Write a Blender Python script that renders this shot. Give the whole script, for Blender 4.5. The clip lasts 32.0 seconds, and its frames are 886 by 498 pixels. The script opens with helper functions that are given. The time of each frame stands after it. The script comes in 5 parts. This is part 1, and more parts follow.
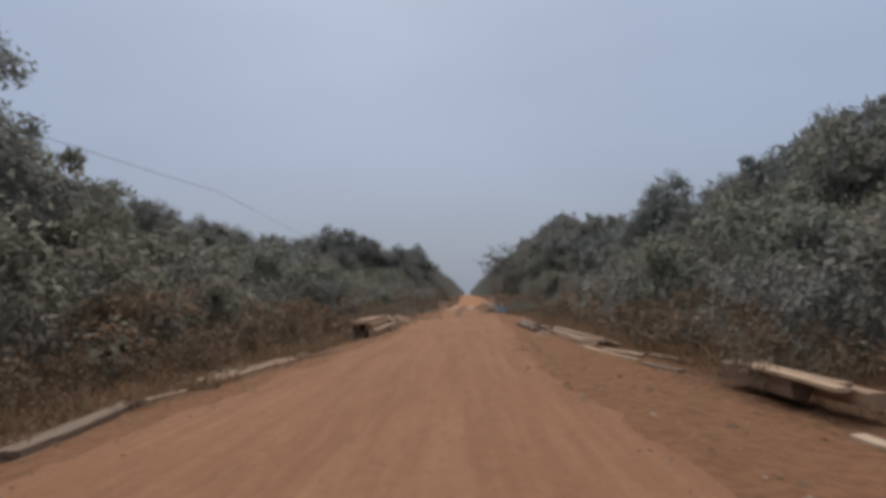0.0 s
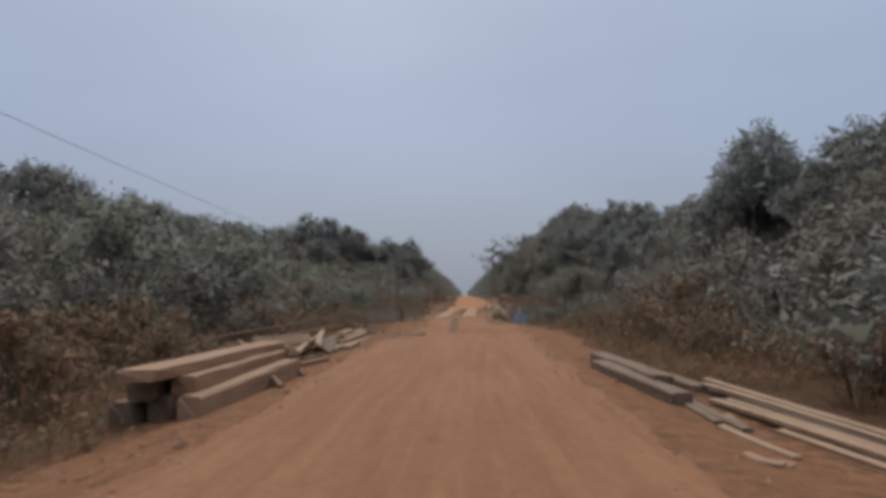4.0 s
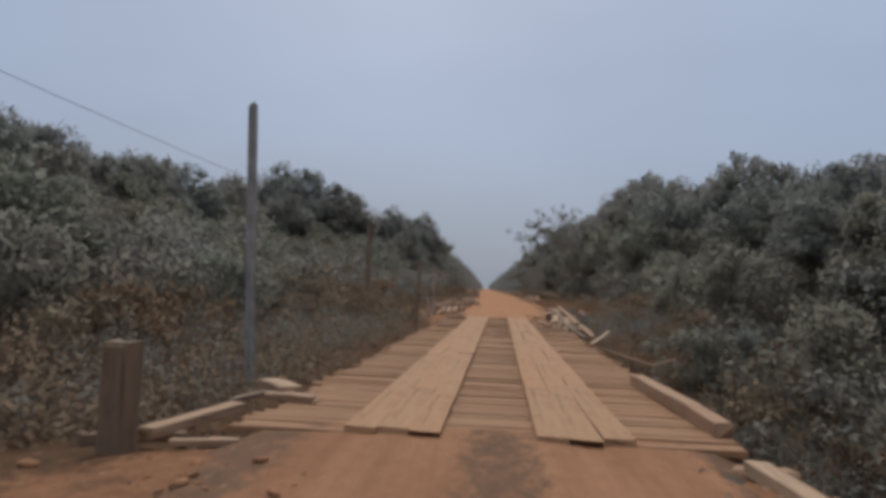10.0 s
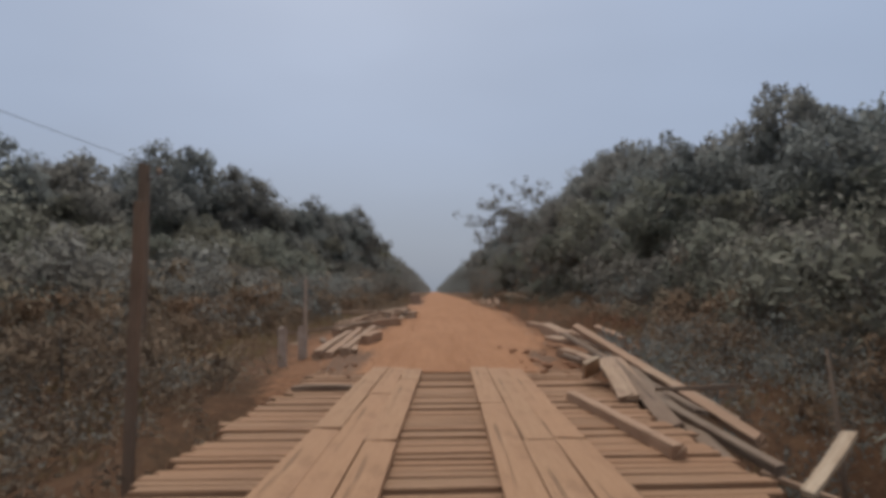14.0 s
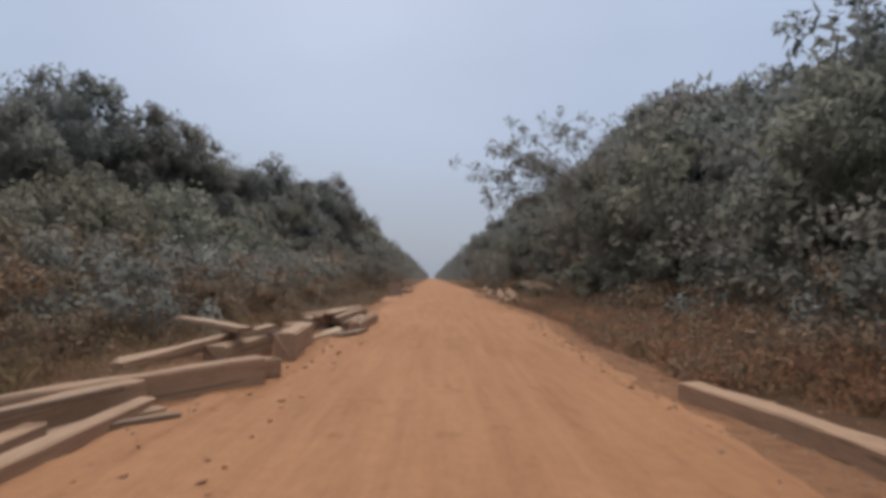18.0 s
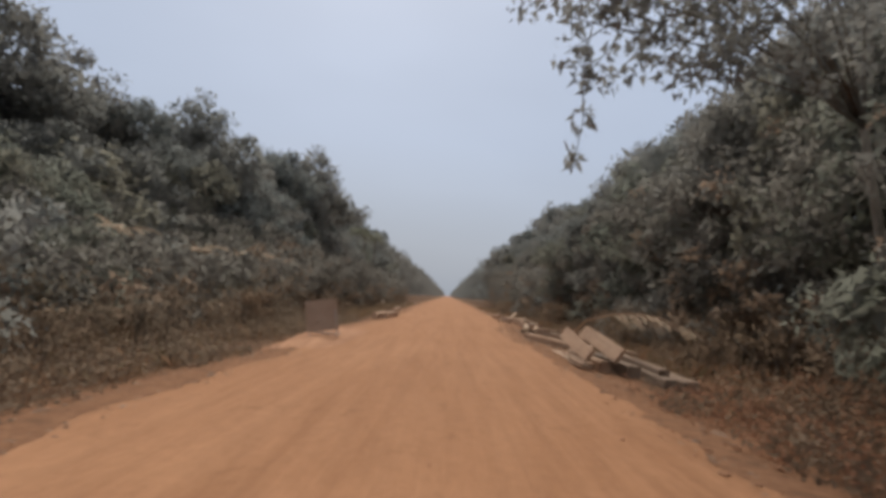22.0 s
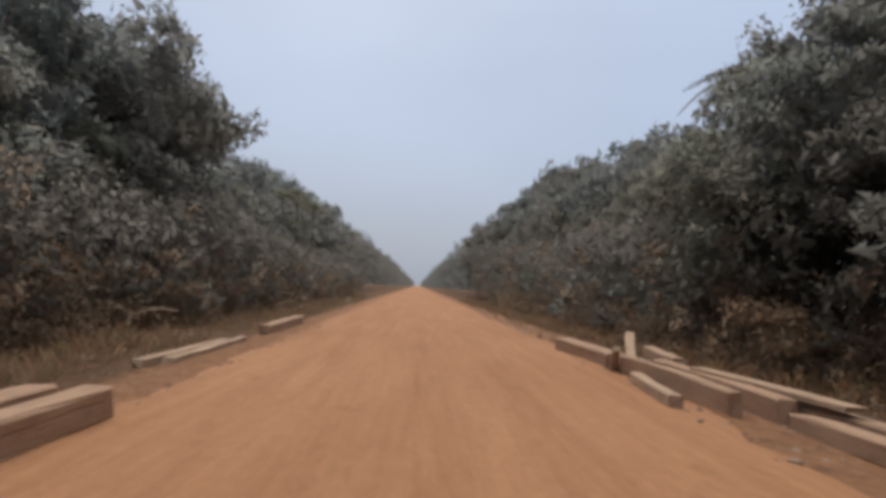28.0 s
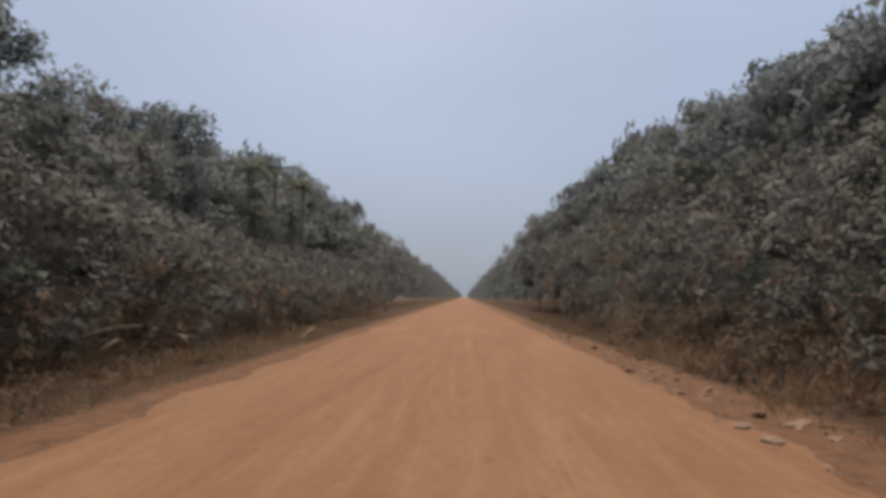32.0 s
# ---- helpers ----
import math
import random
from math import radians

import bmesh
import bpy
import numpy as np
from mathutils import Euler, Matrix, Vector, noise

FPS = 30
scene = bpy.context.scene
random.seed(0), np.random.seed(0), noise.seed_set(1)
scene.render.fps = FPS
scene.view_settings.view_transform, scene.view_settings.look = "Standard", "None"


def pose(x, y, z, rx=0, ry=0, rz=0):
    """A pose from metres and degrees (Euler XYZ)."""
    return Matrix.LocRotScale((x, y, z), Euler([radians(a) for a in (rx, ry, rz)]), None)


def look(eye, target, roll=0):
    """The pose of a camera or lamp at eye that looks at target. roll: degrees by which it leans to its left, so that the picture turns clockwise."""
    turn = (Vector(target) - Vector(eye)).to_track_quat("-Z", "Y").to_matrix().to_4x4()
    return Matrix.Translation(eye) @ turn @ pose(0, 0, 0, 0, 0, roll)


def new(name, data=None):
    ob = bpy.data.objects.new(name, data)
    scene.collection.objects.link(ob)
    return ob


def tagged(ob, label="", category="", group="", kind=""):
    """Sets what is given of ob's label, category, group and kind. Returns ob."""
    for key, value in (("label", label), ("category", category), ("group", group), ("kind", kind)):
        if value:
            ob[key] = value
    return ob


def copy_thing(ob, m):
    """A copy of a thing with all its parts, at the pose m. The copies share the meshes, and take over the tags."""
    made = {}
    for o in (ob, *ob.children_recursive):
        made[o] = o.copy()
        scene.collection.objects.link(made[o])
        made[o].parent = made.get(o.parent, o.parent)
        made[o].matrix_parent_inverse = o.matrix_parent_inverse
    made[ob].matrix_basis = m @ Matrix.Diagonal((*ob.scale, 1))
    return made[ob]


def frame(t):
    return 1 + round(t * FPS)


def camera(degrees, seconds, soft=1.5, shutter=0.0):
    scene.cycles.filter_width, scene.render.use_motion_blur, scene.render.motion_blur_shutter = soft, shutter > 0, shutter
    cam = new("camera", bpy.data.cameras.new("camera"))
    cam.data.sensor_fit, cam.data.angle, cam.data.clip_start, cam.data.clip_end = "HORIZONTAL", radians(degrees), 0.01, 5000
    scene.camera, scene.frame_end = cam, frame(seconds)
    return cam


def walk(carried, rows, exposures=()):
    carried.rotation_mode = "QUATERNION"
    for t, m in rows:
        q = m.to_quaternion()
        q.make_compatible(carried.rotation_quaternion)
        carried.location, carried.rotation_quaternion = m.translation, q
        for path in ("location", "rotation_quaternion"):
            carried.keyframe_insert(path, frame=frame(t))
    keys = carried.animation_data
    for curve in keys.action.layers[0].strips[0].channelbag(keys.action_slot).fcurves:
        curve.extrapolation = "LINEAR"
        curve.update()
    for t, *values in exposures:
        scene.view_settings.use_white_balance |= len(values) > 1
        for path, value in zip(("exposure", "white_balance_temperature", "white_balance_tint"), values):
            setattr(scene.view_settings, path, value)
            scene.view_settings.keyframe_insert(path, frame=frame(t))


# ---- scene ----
import collections

# seconds, x, y, z, yaw, pitch, roll
ROWS = [
    (0.0, -0.368, 0.000, 1.486, 1.89, 3.87, -1.91),
    (0.5, -0.399, 2.288, 1.509, 2.83, 3.68, -1.95),
    (1.0, -0.455, 4.736, 1.485, 2.64, 3.77, -1.46),
    (1.5, -0.496, 7.105, 1.472, 2.96, 3.39, -1.23),
    (2.0, -0.510, 9.575, 1.484, 3.25, 3.21, -1.52),
    (2.5, -0.540, 11.919, 1.454, 2.73, 3.50, -0.53),
    (3.0, -0.553, 14.173, 1.343, 2.80, 3.80, 0.85),
    (3.5, -0.550, 16.495, 1.399, 2.51, 3.99, -0.43),
    (5.5, -0.542, 28.259, 1.482, 0.64, 3.23, -2.34),
    (6.0, -0.509, 31.478, 1.468, 0.22, 3.29, -2.46),
    (6.5, -0.513, 34.660, 1.495, 0.83, 3.27, -0.94),
    (7.0, -0.544, 37.898, 1.463, 1.51, 3.44, -1.14),
    (7.5, -0.652, 41.089, 1.396, 2.08, 2.32, 1.19),
    (8.0, -0.777, 44.197, 1.337, 1.76, 2.99, 3.18),
    (8.5, -0.877, 47.096, 1.459, 3.00, 4.79, 1.53),
    (9.0, -1.029, 49.909, 1.422, 4.99, 3.40, 2.72),
    (9.5, -1.188, 52.816, 1.416, 4.16, 3.95, 2.71),
    (10.0, -1.289, 55.606, 1.374, 3.67, 3.16, 2.50),
    (10.5, -1.353, 58.400, 1.426, 3.18, 4.46, 1.79),
    (11.0, -1.341, 60.890, 1.450, 1.35, 4.81, 2.26),
    (11.5, -1.285, 63.159, 1.399, 0.37, 4.26, 1.60),
    (12.0, -1.224, 65.589, 1.434, 0.10, 4.35, 1.62),
    (12.5, -1.158, 68.139, 1.462, -0.21, 4.43, 1.20),
    (13.0, -1.073, 70.692, 1.444, -0.37, 3.87, 1.22),
    (13.5, -0.961, 73.306, 1.449, -0.92, 4.09, 0.48),
    (14.0, -0.845, 75.882, 1.436, -0.82, 3.55, -0.21),
    (14.5, -0.743, 78.315, 1.432, -1.00, 3.75, -0.73),
    (16.5, -0.477, 87.679, 1.420, 1.67, 2.45, 0.31),
    (17.0, -0.399, 90.175, 1.529, 1.13, 4.32, 0.33),
    (17.5, -0.261, 92.864, 1.487, -2.57, 2.64, 3.06),
    (18.0, -0.089, 95.757, 1.431, -0.92, 2.43, 0.65),
    (18.5, 0.138, 98.908, 1.448, -1.97, 4.66, -1.21),
    (19.0, 0.383, 102.239, 1.355, -3.58, 3.85, -3.04),
    (19.5, 0.633, 105.554, 1.456, -2.77, 4.93, -3.46),
    (20.0, 0.764, 108.862, 1.415, -2.10, 3.83, -0.33),
    (20.5, 0.853, 112.070, 1.462, -1.01, 4.43, 0.03),
    (21.0, 0.904, 115.362, 1.456, 0.05, 3.42, 3.17),
    (21.5, 0.928, 118.751, 1.472, -0.05, 4.31, 4.62),
    (22.0, 0.966, 122.182, 1.456, 0.65, 3.89, 3.89),
    (22.5, 0.980, 125.712, 1.440, 2.08, 3.29, 3.48),
    (23.0, 0.939, 129.326, 1.366, 2.35, 4.50, 4.74),
    (23.5, 0.924, 132.677, 1.373, 3.33, 5.31, 0.70),
    (24.0, 0.942, 135.883, 1.427, 2.42, 4.33, 0.24),
    (24.5, 0.972, 138.362, 1.450, 1.71, 6.16, -0.21),
    (25.0, 0.913, 140.531, 1.464, 2.19, 4.99, 0.64),
    (25.5, 0.747, 143.019, 1.516, 3.29, 4.33, 1.77),
    (27.5, 0.721, 154.544, 1.479, -1.19, 3.49, 3.71),
    (28.0, 0.906, 157.793, 1.432, -1.97, 3.16, 2.86),
    (28.5, 1.046, 161.181, 1.435, -1.71, 3.36, 2.72),
    (29.0, 1.183, 164.686, 1.410, -0.70, 3.81, 2.03),
    (29.5, 1.318, 168.137, 1.463, -0.95, 3.93, 1.58),
    (30.0, 1.408, 171.400, 1.444, -0.12, 3.69, 0.27),
    (30.5, 1.473, 174.683, 1.412, 0.66, 4.17, -0.03),
    (31.0, 1.503, 178.191, 1.413, 1.38, 3.84, -0.04),
    (31.5, 1.493, 181.843, 1.457, 1.72, 4.26, 0.38),
    (32.0, 1.457, 185.537, 1.435, 1.87, 3.98, 0.60),
]


def drive_pose(x, y, z, yaw, pitch, roll):
    a, b = radians(yaw), radians(pitch)
    ahead = Vector((-math.sin(a) * math.cos(b), math.cos(a) * math.cos(b), math.sin(b)))
    eye = Vector((x, y, z))
    return look(eye, eye + ahead, roll)


cam = camera(66.0, 32.0, soft=4.2, shutter=0.25)
EXPOSURES = [(0.0, -0.18, 6450, 10), (14.5, -0.18, 6450, 10), (17.0, -0.05, 6450, 10), (18.0, 0.1, 6500, 10), (19.5, 0.17, 6700, 10), (21.0, 0.17, 6800, 10), (23.0, 0.08, 6700, 10), (25.0, 0.05, 6500, 10), (25.5, 0.07, 6500, 10), (28, 0.2, 6600, 10), (29.5, 0.17, 6550, 10), (32.0, 0.0, 6500, 10)]
walk(cam, [(t, drive_pose(*r)) for t, *r in ROWS], EXPOSURES)

# ---------------------------------------------------------------- light
SUN_UP, SUN_ROUND = 46.0, -8.0      # elevation; degrees from the road's direction, to the left
world = bpy.data.worlds.new("hazy_sky")
scene.world = world
world.use_nodes = True
wn, wl = world.node_tree.nodes, world.node_tree.links
wn.clear()
sky = wn.new("ShaderNodeTexSky")
sky.sky_type, sky.sun_disc = "NISHITA", False
sky.sun_elevation, sky.sun_rotation = radians(SUN_UP), radians(SUN_ROUND)
sky.air_density, sky.dust_density, sky.ozone_density = 1.0, 4.0, 1.5
sky_low = wn.new("ShaderNodeMix")
sky_low.data_type, sky_low.blend_type = "RGBA", "MULTIPLY"
sky_low.inputs[0].default_value = 1.0
sky_low.inputs[7].default_value = (0.08, 0.08, 0.08, 1)
wl.new(sky.outputs[0], sky_low.inputs[6])
coord = wn.new("ShaderNodeTexCoord")
sep = wn.new("ShaderNodeSeparateXYZ")
wl.new(coord.outputs["Generated"], sep.inputs[0])
ramp = wn.new("ShaderNodeValToRGB")
ramp.color_ramp.elements[0].position, ramp.color_ramp.elements[0].color = 0.0, (0.32, 0.365, 0.44, 1)
ramp.color_ramp.elements[1].position, ramp.color_ramp.elements[1].color = 0.5, (0.43, 0.52, 0.69, 1)
mid = ramp.color_ramp.elements.new(0.22)
mid.color = (0.375, 0.455, 0.605, 1)
high = ramp.color_ramp.elements.new(0.85)
high.color = (1.45, 1.45, 1.45, 1)
wl.new(sep.outputs[2], ramp.inputs[0])
stretch = wn.new("ShaderNodeMapping")
stretch.inputs["Scale"].default_value = (1.0, 1.0, 2.6)
wl.new(coord.outputs["Generated"], stretch.inputs[0])
cloud = wn.new("ShaderNodeTexNoise")
cloud.inputs["Scale"].default_value, cloud.inputs["Detail"].default_value = 1.6, 3.0
wl.new(stretch.outputs[0], cloud.inputs["Vector"])
soft_cloud = wn.new("ShaderNodeMapRange")
soft_cloud.inputs["From Min"].default_value, soft_cloud.inputs["From Max"].default_value = 0.3, 0.7
soft_cloud.inputs["To Min"].default_value, soft_cloud.inputs["To Max"].default_value = 0.93, 1.09
wl.new(cloud.outputs["Fac"], soft_cloud.inputs["Value"])
veil = wn.new("ShaderNodeMix")
veil.data_type, veil.blend_type = "RGBA", "MULTIPLY"
veil.inputs[0].default_value = 1.0
wl.new(ramp.outputs[0], veil.inputs[6])
wl.new(soft_cloud.outputs[0], veil.inputs[7])
over = wn.new("ShaderNodeMix")
over.data_type = "RGBA"
over.inputs[0].default_value = 0.88
wl.new(sky_low.outputs[2], over.inputs[6])
wl.new(veil.outputs[2], over.inputs[7])
back = wn.new("ShaderNodeBackground")
back.inputs["Strength"].default_value = 1.0
wl.new(over.outputs[2], back.inputs[0])
wout = wn.new("ShaderNodeOutputWorld")
wl.new(back.outputs[0], wout.inputs[0])

sun = new("sun", bpy.data.lights.new("sun", "SUN"))
sun.data.energy, sun.data.angle, sun.data.color = 1.5, radians(10), (1.0, 0.93, 0.82)
e_, r_ = radians(SUN_UP), radians(SUN_ROUND)
sun.matrix_world = look((math.sin(r_) * math.cos(e_) * 50, math.cos(r_) * math.cos(e_) * 50, math.sin(e_) * 50), (0, 0, 0))

# ---------------------------------------------------------------- materials


class Nodes:
    """A material's node tree, with short ways to add and join nodes."""

    def __init__(self, name, rough=0.8, spec=0.25, metal=0.0):
        self.mat = bpy.data.materials.new(name)
        self.mat.use_nodes = True
        self.n, self.l = self.mat.node_tree.nodes, self.mat.node_tree.links
        self.bsdf = self.n["Principled BSDF"]
        self.bsdf.inputs["Roughness"].default_value = rough
        self.bsdf.inputs["Specular IOR Level"].default_value = spec
        self.bsdf.inputs["Metallic"].default_value = metal
        self.tc = self.n.new("ShaderNodeTexCoord")
        self.geo = self.n.new("ShaderNodeNewGeometry")
        self.info = self.n.new("ShaderNodeObjectInfo")

    def noise(self, scale, detail=4.0, stretch=(1, 1, 1), world=False, rough=0.6):
        m = self.n.new("ShaderNodeMapping")
        m.inputs["Scale"].default_value = stretch
        self.l.new(self.geo.outputs["Position"] if world else self.tc.outputs["Object"], m.inputs[0])
        t = self.n.new("ShaderNodeTexNoise")
        t.inputs["Scale"].default_value, t.inputs["Detail"].default_value, t.inputs["Roughness"].default_value = scale, detail, rough
        self.l.new(m.outputs[0], t.inputs["Vector"])
        return t.outputs["Fac"]

    def range(self, v, a, b, lo=0.0, hi=1.0):
        m = self.n.new("ShaderNodeMapRange")
        for k, w in (("From Min", a), ("From Max", b), ("To Min", lo), ("To Max", hi)):
            m.inputs[k].default_value = w
        self.l.new(v, m.inputs["Value"])
        return m.outputs[0]

    def mix(self, fac, a, b, blend="MIX"):
        m = self.n.new("ShaderNodeMix")
        m.data_type, m.blend_type = "RGBA", blend
        for value, slot in ((fac, 0), (a, 6), (b, 7)):
            if isinstance(value, (int, float)):
                m.inputs[slot].default_value = value
            elif isinstance(value, tuple):
                m.inputs[slot].default_value = (*value, 1)
            else:
                self.l.new(value, m.inputs[slot])
        return m.outputs[2]

    def math(self, op, a, b):
        m = self.n.new("ShaderNodeMath")
        m.operation = op
        for value, slot in ((a, 0), (b, 1)):
            if isinstance(value, (int, float)):
                m.inputs[slot].default_value = value
            else:
                self.l.new(value, m.inputs[slot])
        return m.outputs[0]

    def attribute(self, name):
        a = self.n.new("ShaderNodeAttribute")
        a.attribute_name = name
        return a.outputs["Fac"]

    def done(self, colour, bump=None, strength=0.3, distance=0.02):
        if isinstance(colour, tuple):
            self.bsdf.inputs["Base Color"].default_value = (*colour, 1)
        else:
            self.l.new(colour, self.bsdf.inputs["Base Color"])
        if bump is not None:
            b = self.n.new("ShaderNodeBump")
            b.inputs["Strength"].default_value, b.inputs["Distance"].default_value = strength, distance
            self.l.new(bump, b.inputs["Height"])
            self.l.new(b.outputs[0], self.bsdf.inputs["Normal"])
        return self.mat


def laterite(name, pale, deep):
    k = Nodes(name, 0.92, 0.15)
    streak = k.noise(0.9, 5, (1.6, 0.10, 1), True)
    patch = k.noise(0.28, 4, (1, 0.5, 1), True)
    track = k.noise(3.2, 4, (1.3, 0.07, 1), True)
    fine = k.noise(7.0, 6, (1, 0.55, 1), True, 0.7)
    grit = k.noise(38.0, 3, (1, 1, 1), True, 0.7)
    c = k.mix(k.range(streak, 0.35, 0.65), deep, pale)
    c = k.mix(k.range(track, 0.42, 0.68, 0, 0.6), c, tuple(v * 1.18 for v in pale))
    c = k.mix(k.range(patch, 0.35, 0.7, 0, 0.55), c, tuple(0.5 * (a + b) * f for a, b, f in zip(pale, deep, (0.86, 0.8, 0.74))))
    c = k.mix(k.range(fine, 0.3, 0.75, 0, 0.45), c, tuple(v * 0.66 for v in deep))
    c = k.mix(k.range(grit, 0.62, 0.8, 0, 0.4), c, tuple(min(1, v * 1.35) for v in pale))
    rut = k.noise(4.0, 4, (1.5, 0.06, 1), True, 0.6)
    c = k.mix(k.range(rut, 0.54, 0.68, 0, 0.24), c, tuple(v * 0.74 for v in deep))
    c = k.mix(k.range(rut, 0.44, 0.34, 0, 0.16), c, tuple(v * 1.16 for v in pale))
    scuff = k.noise(2.6, 4, (1.0, 0.45, 1), True, 0.65)
    c = k.mix(k.range(scuff, 0.58, 0.70, 0, 0.45), c, tuple(v * 0.70 for v in deep))
    loose = k.math("ADD", k.attribute("loose"), k.range(fine, 0.3, 0.7, -0.3, 0.3))
    c = k.mix(k.range(loose, 0.35, 0.8), c, k.mix(k.range(fine, 0.3, 0.7), (0.20, 0.105, 0.062), (0.115, 0.072, 0.046)))
    return k.done(c, k.math("ADD", k.math("ADD", fine, k.math("MULTIPLY", rut, 0.8)), k.math("MULTIPLY", grit, 0.4)), 0.7, 0.07)


M_ROAD = laterite("packed_laterite", (0.405, 0.205, 0.108), (0.312, 0.149, 0.074))
M_ROAD_DULL = laterite("dull_packed_laterite", (0.335, 0.172, 0.096), (0.26, 0.126, 0.068))
M_CLOD = laterite("laterite_clods", (0.44, 0.235, 0.135), (0.34, 0.17, 0.095))


def ground_material():
    k = Nodes("verge_soil", 0.95, 0.1)
    a = k.noise(0.5, 5, world=True)
    b = k.noise(5.0, 6, world=True, rough=0.7)
    c = k.noise(30.0, 3, world=True)
    litter = k.mix(k.range(a, 0.35, 0.65), (0.135, 0.070, 0.040), (0.098, 0.060, 0.036))
    litter = k.mix(k.range(b, 0.45, 0.7), litter, (0.185, 0.102, 0.056))
    soil = k.mix(k.range(b, 0.3, 0.7), (0.225, 0.112, 0.062), (0.365, 0.184, 0.100))
    soil = k.mix(k.range(k.noise(2.4, 5, world=True, rough=0.7), 0.52, 0.66, 0, 0.6), soil, (0.15, 0.085, 0.052))
    soil = k.mix(k.range(c, 0.6, 0.75, 0, 0.5), soil, (0.40, 0.225, 0.135))
    bare = k.math("ADD", k.attribute("bare"), k.range(b, 0.3, 0.7, -0.28, 0.28))
    col = k.mix(k.range(bare, 0.3, 0.75), litter, soil)
    return k.done(col, k.math("ADD", b, k.math("MULTIPLY", c, 0.4)), 1.0, 0.14)


M_GROUND = ground_material()


def foliage(name, dark, light, dry, dry_share=0.1):
    k = Nodes(name, 0.7, 0.1)
    island = k.geo.outputs["Random Per Island"]
    c = k.mix(k.range(island, 0.0, 1.0, 0.25, 0.75), dark, light)
    c = k.mix(k.range(k.info.outputs["Random"], 0, 1, 0, 0.5), c, tuple(0.5 * (d + l) * f for d, l, f in zip(dark, light, (1.25, 0.95, 0.8))))
    dusty = k.noise(0.35, 3, world=True)
    c = k.mix(k.range(dusty, 0.4, 0.75, 0, 0.5), c, dry)
    c = k.mix(k.range(island, 1.0 - dry_share, 1.0 - dry_share + 0.02), c, dry)
    thin = k.n.new("ShaderNodeBsdfTranslucent")
    k.l.new(k.mix(1.0, c, (1.68, 1.70, 1.68), "MULTIPLY"), thin.inputs[0])
    both = k.n.new("ShaderNodeMixShader")
    both.inputs[0].default_value = 0.72
    k.l.new(k.bsdf.outputs[0], both.inputs[1])
    k.l.new(thin.outputs[0], both.inputs[2])
    k.l.new(both.outputs[0], k.n["Material Output"].inputs["Surface"])
    return k.done(c)


# M_LEAF and M_LEAF_B are lifted and greyed: haze is put into their colour
M_LEAF = foliage("hazed_dusty_leaves", (0.108, 0.116, 0.113), (0.148, 0.158, 0.152), (0.152, 0.147, 0.138), 0.08)
# darker copy of the crown leaves: the thicket's shade is put into its colour
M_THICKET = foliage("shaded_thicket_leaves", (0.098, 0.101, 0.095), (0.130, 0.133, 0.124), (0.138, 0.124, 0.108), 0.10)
M_DUSTY = foliage("dust_covered_scrub_leaves", (0.132, 0.104, 0.082), (0.172, 0.136, 0.106), (0.180, 0.132, 0.098), 0.12)
M_REDSCRUB = foliage("red_brown_scrub_leaves", (0.140, 0.082, 0.056), (0.205, 0.118, 0.078), (0.225, 0.128, 0.084), 0.2)
M_LEAF_B = foliage("olive_leaves", (0.108, 0.116, 0.100), (0.148, 0.156, 0.132), (0.154, 0.144, 0.122), 0.10)
M_SHRUB = foliage("dusty_shrub_leaves", (0.101, 0.089, 0.070), (0.143, 0.125, 0.095), (0.176, 0.138, 0.103), 0.10)
M_DRYBUSH = foliage("browned_leaves", (0.099, 0.073, 0.054), (0.143, 0.106, 0.074), (0.165, 0.112, 0.078), 0.12)
M_WEED = foliage("brown_weed_leaves", (0.094, 0.074, 0.057), (0.134, 0.105, 0.078), (0.155, 0.110, 0.080), 0.12)
M_FROND = foliage("green_fronds", (0.080, 0.088, 0.072), (0.128, 0.136, 0.106), (0.150, 0.138, 0.100), 0.1)
M_DEADFROND = foliage("dead_fronds", (0.19, 0.16, 0.13), (0.32, 0.27, 0.22), (0.25, 0.20, 0.15), 0.25)
M_GRASS = foliage("dry_verge_grass", (0.097, 0.066, 0.044), (0.152, 0.101, 0.066), (0.182, 0.106, 0.066), 0.3)
M_GREENGRASS = foliage("olive_verge_grass", (0.077, 0.070, 0.044), (0.132, 0.110, 0.066), (0.160, 0.108, 0.068), 0.25)


def bark_material():
    k = Nodes("grey_bark", 0.9, 0.15)
    a = k.noise(3.0, 5, (1, 1, 0.25))
    b = k.noise(22.0, 4, (1, 1, 0.3))
    c = k.mix(k.range(a, 0.3, 0.7), (0.10, 0.082, 0.062), (0.22, 0.19, 0.155))
    return k.done(k.mix(k.range(b, 0.45, 0.7, 0, 0.6), c, (0.06, 0.048, 0.036)), b, 0.6, 0.03)


M_BARK = bark_material()


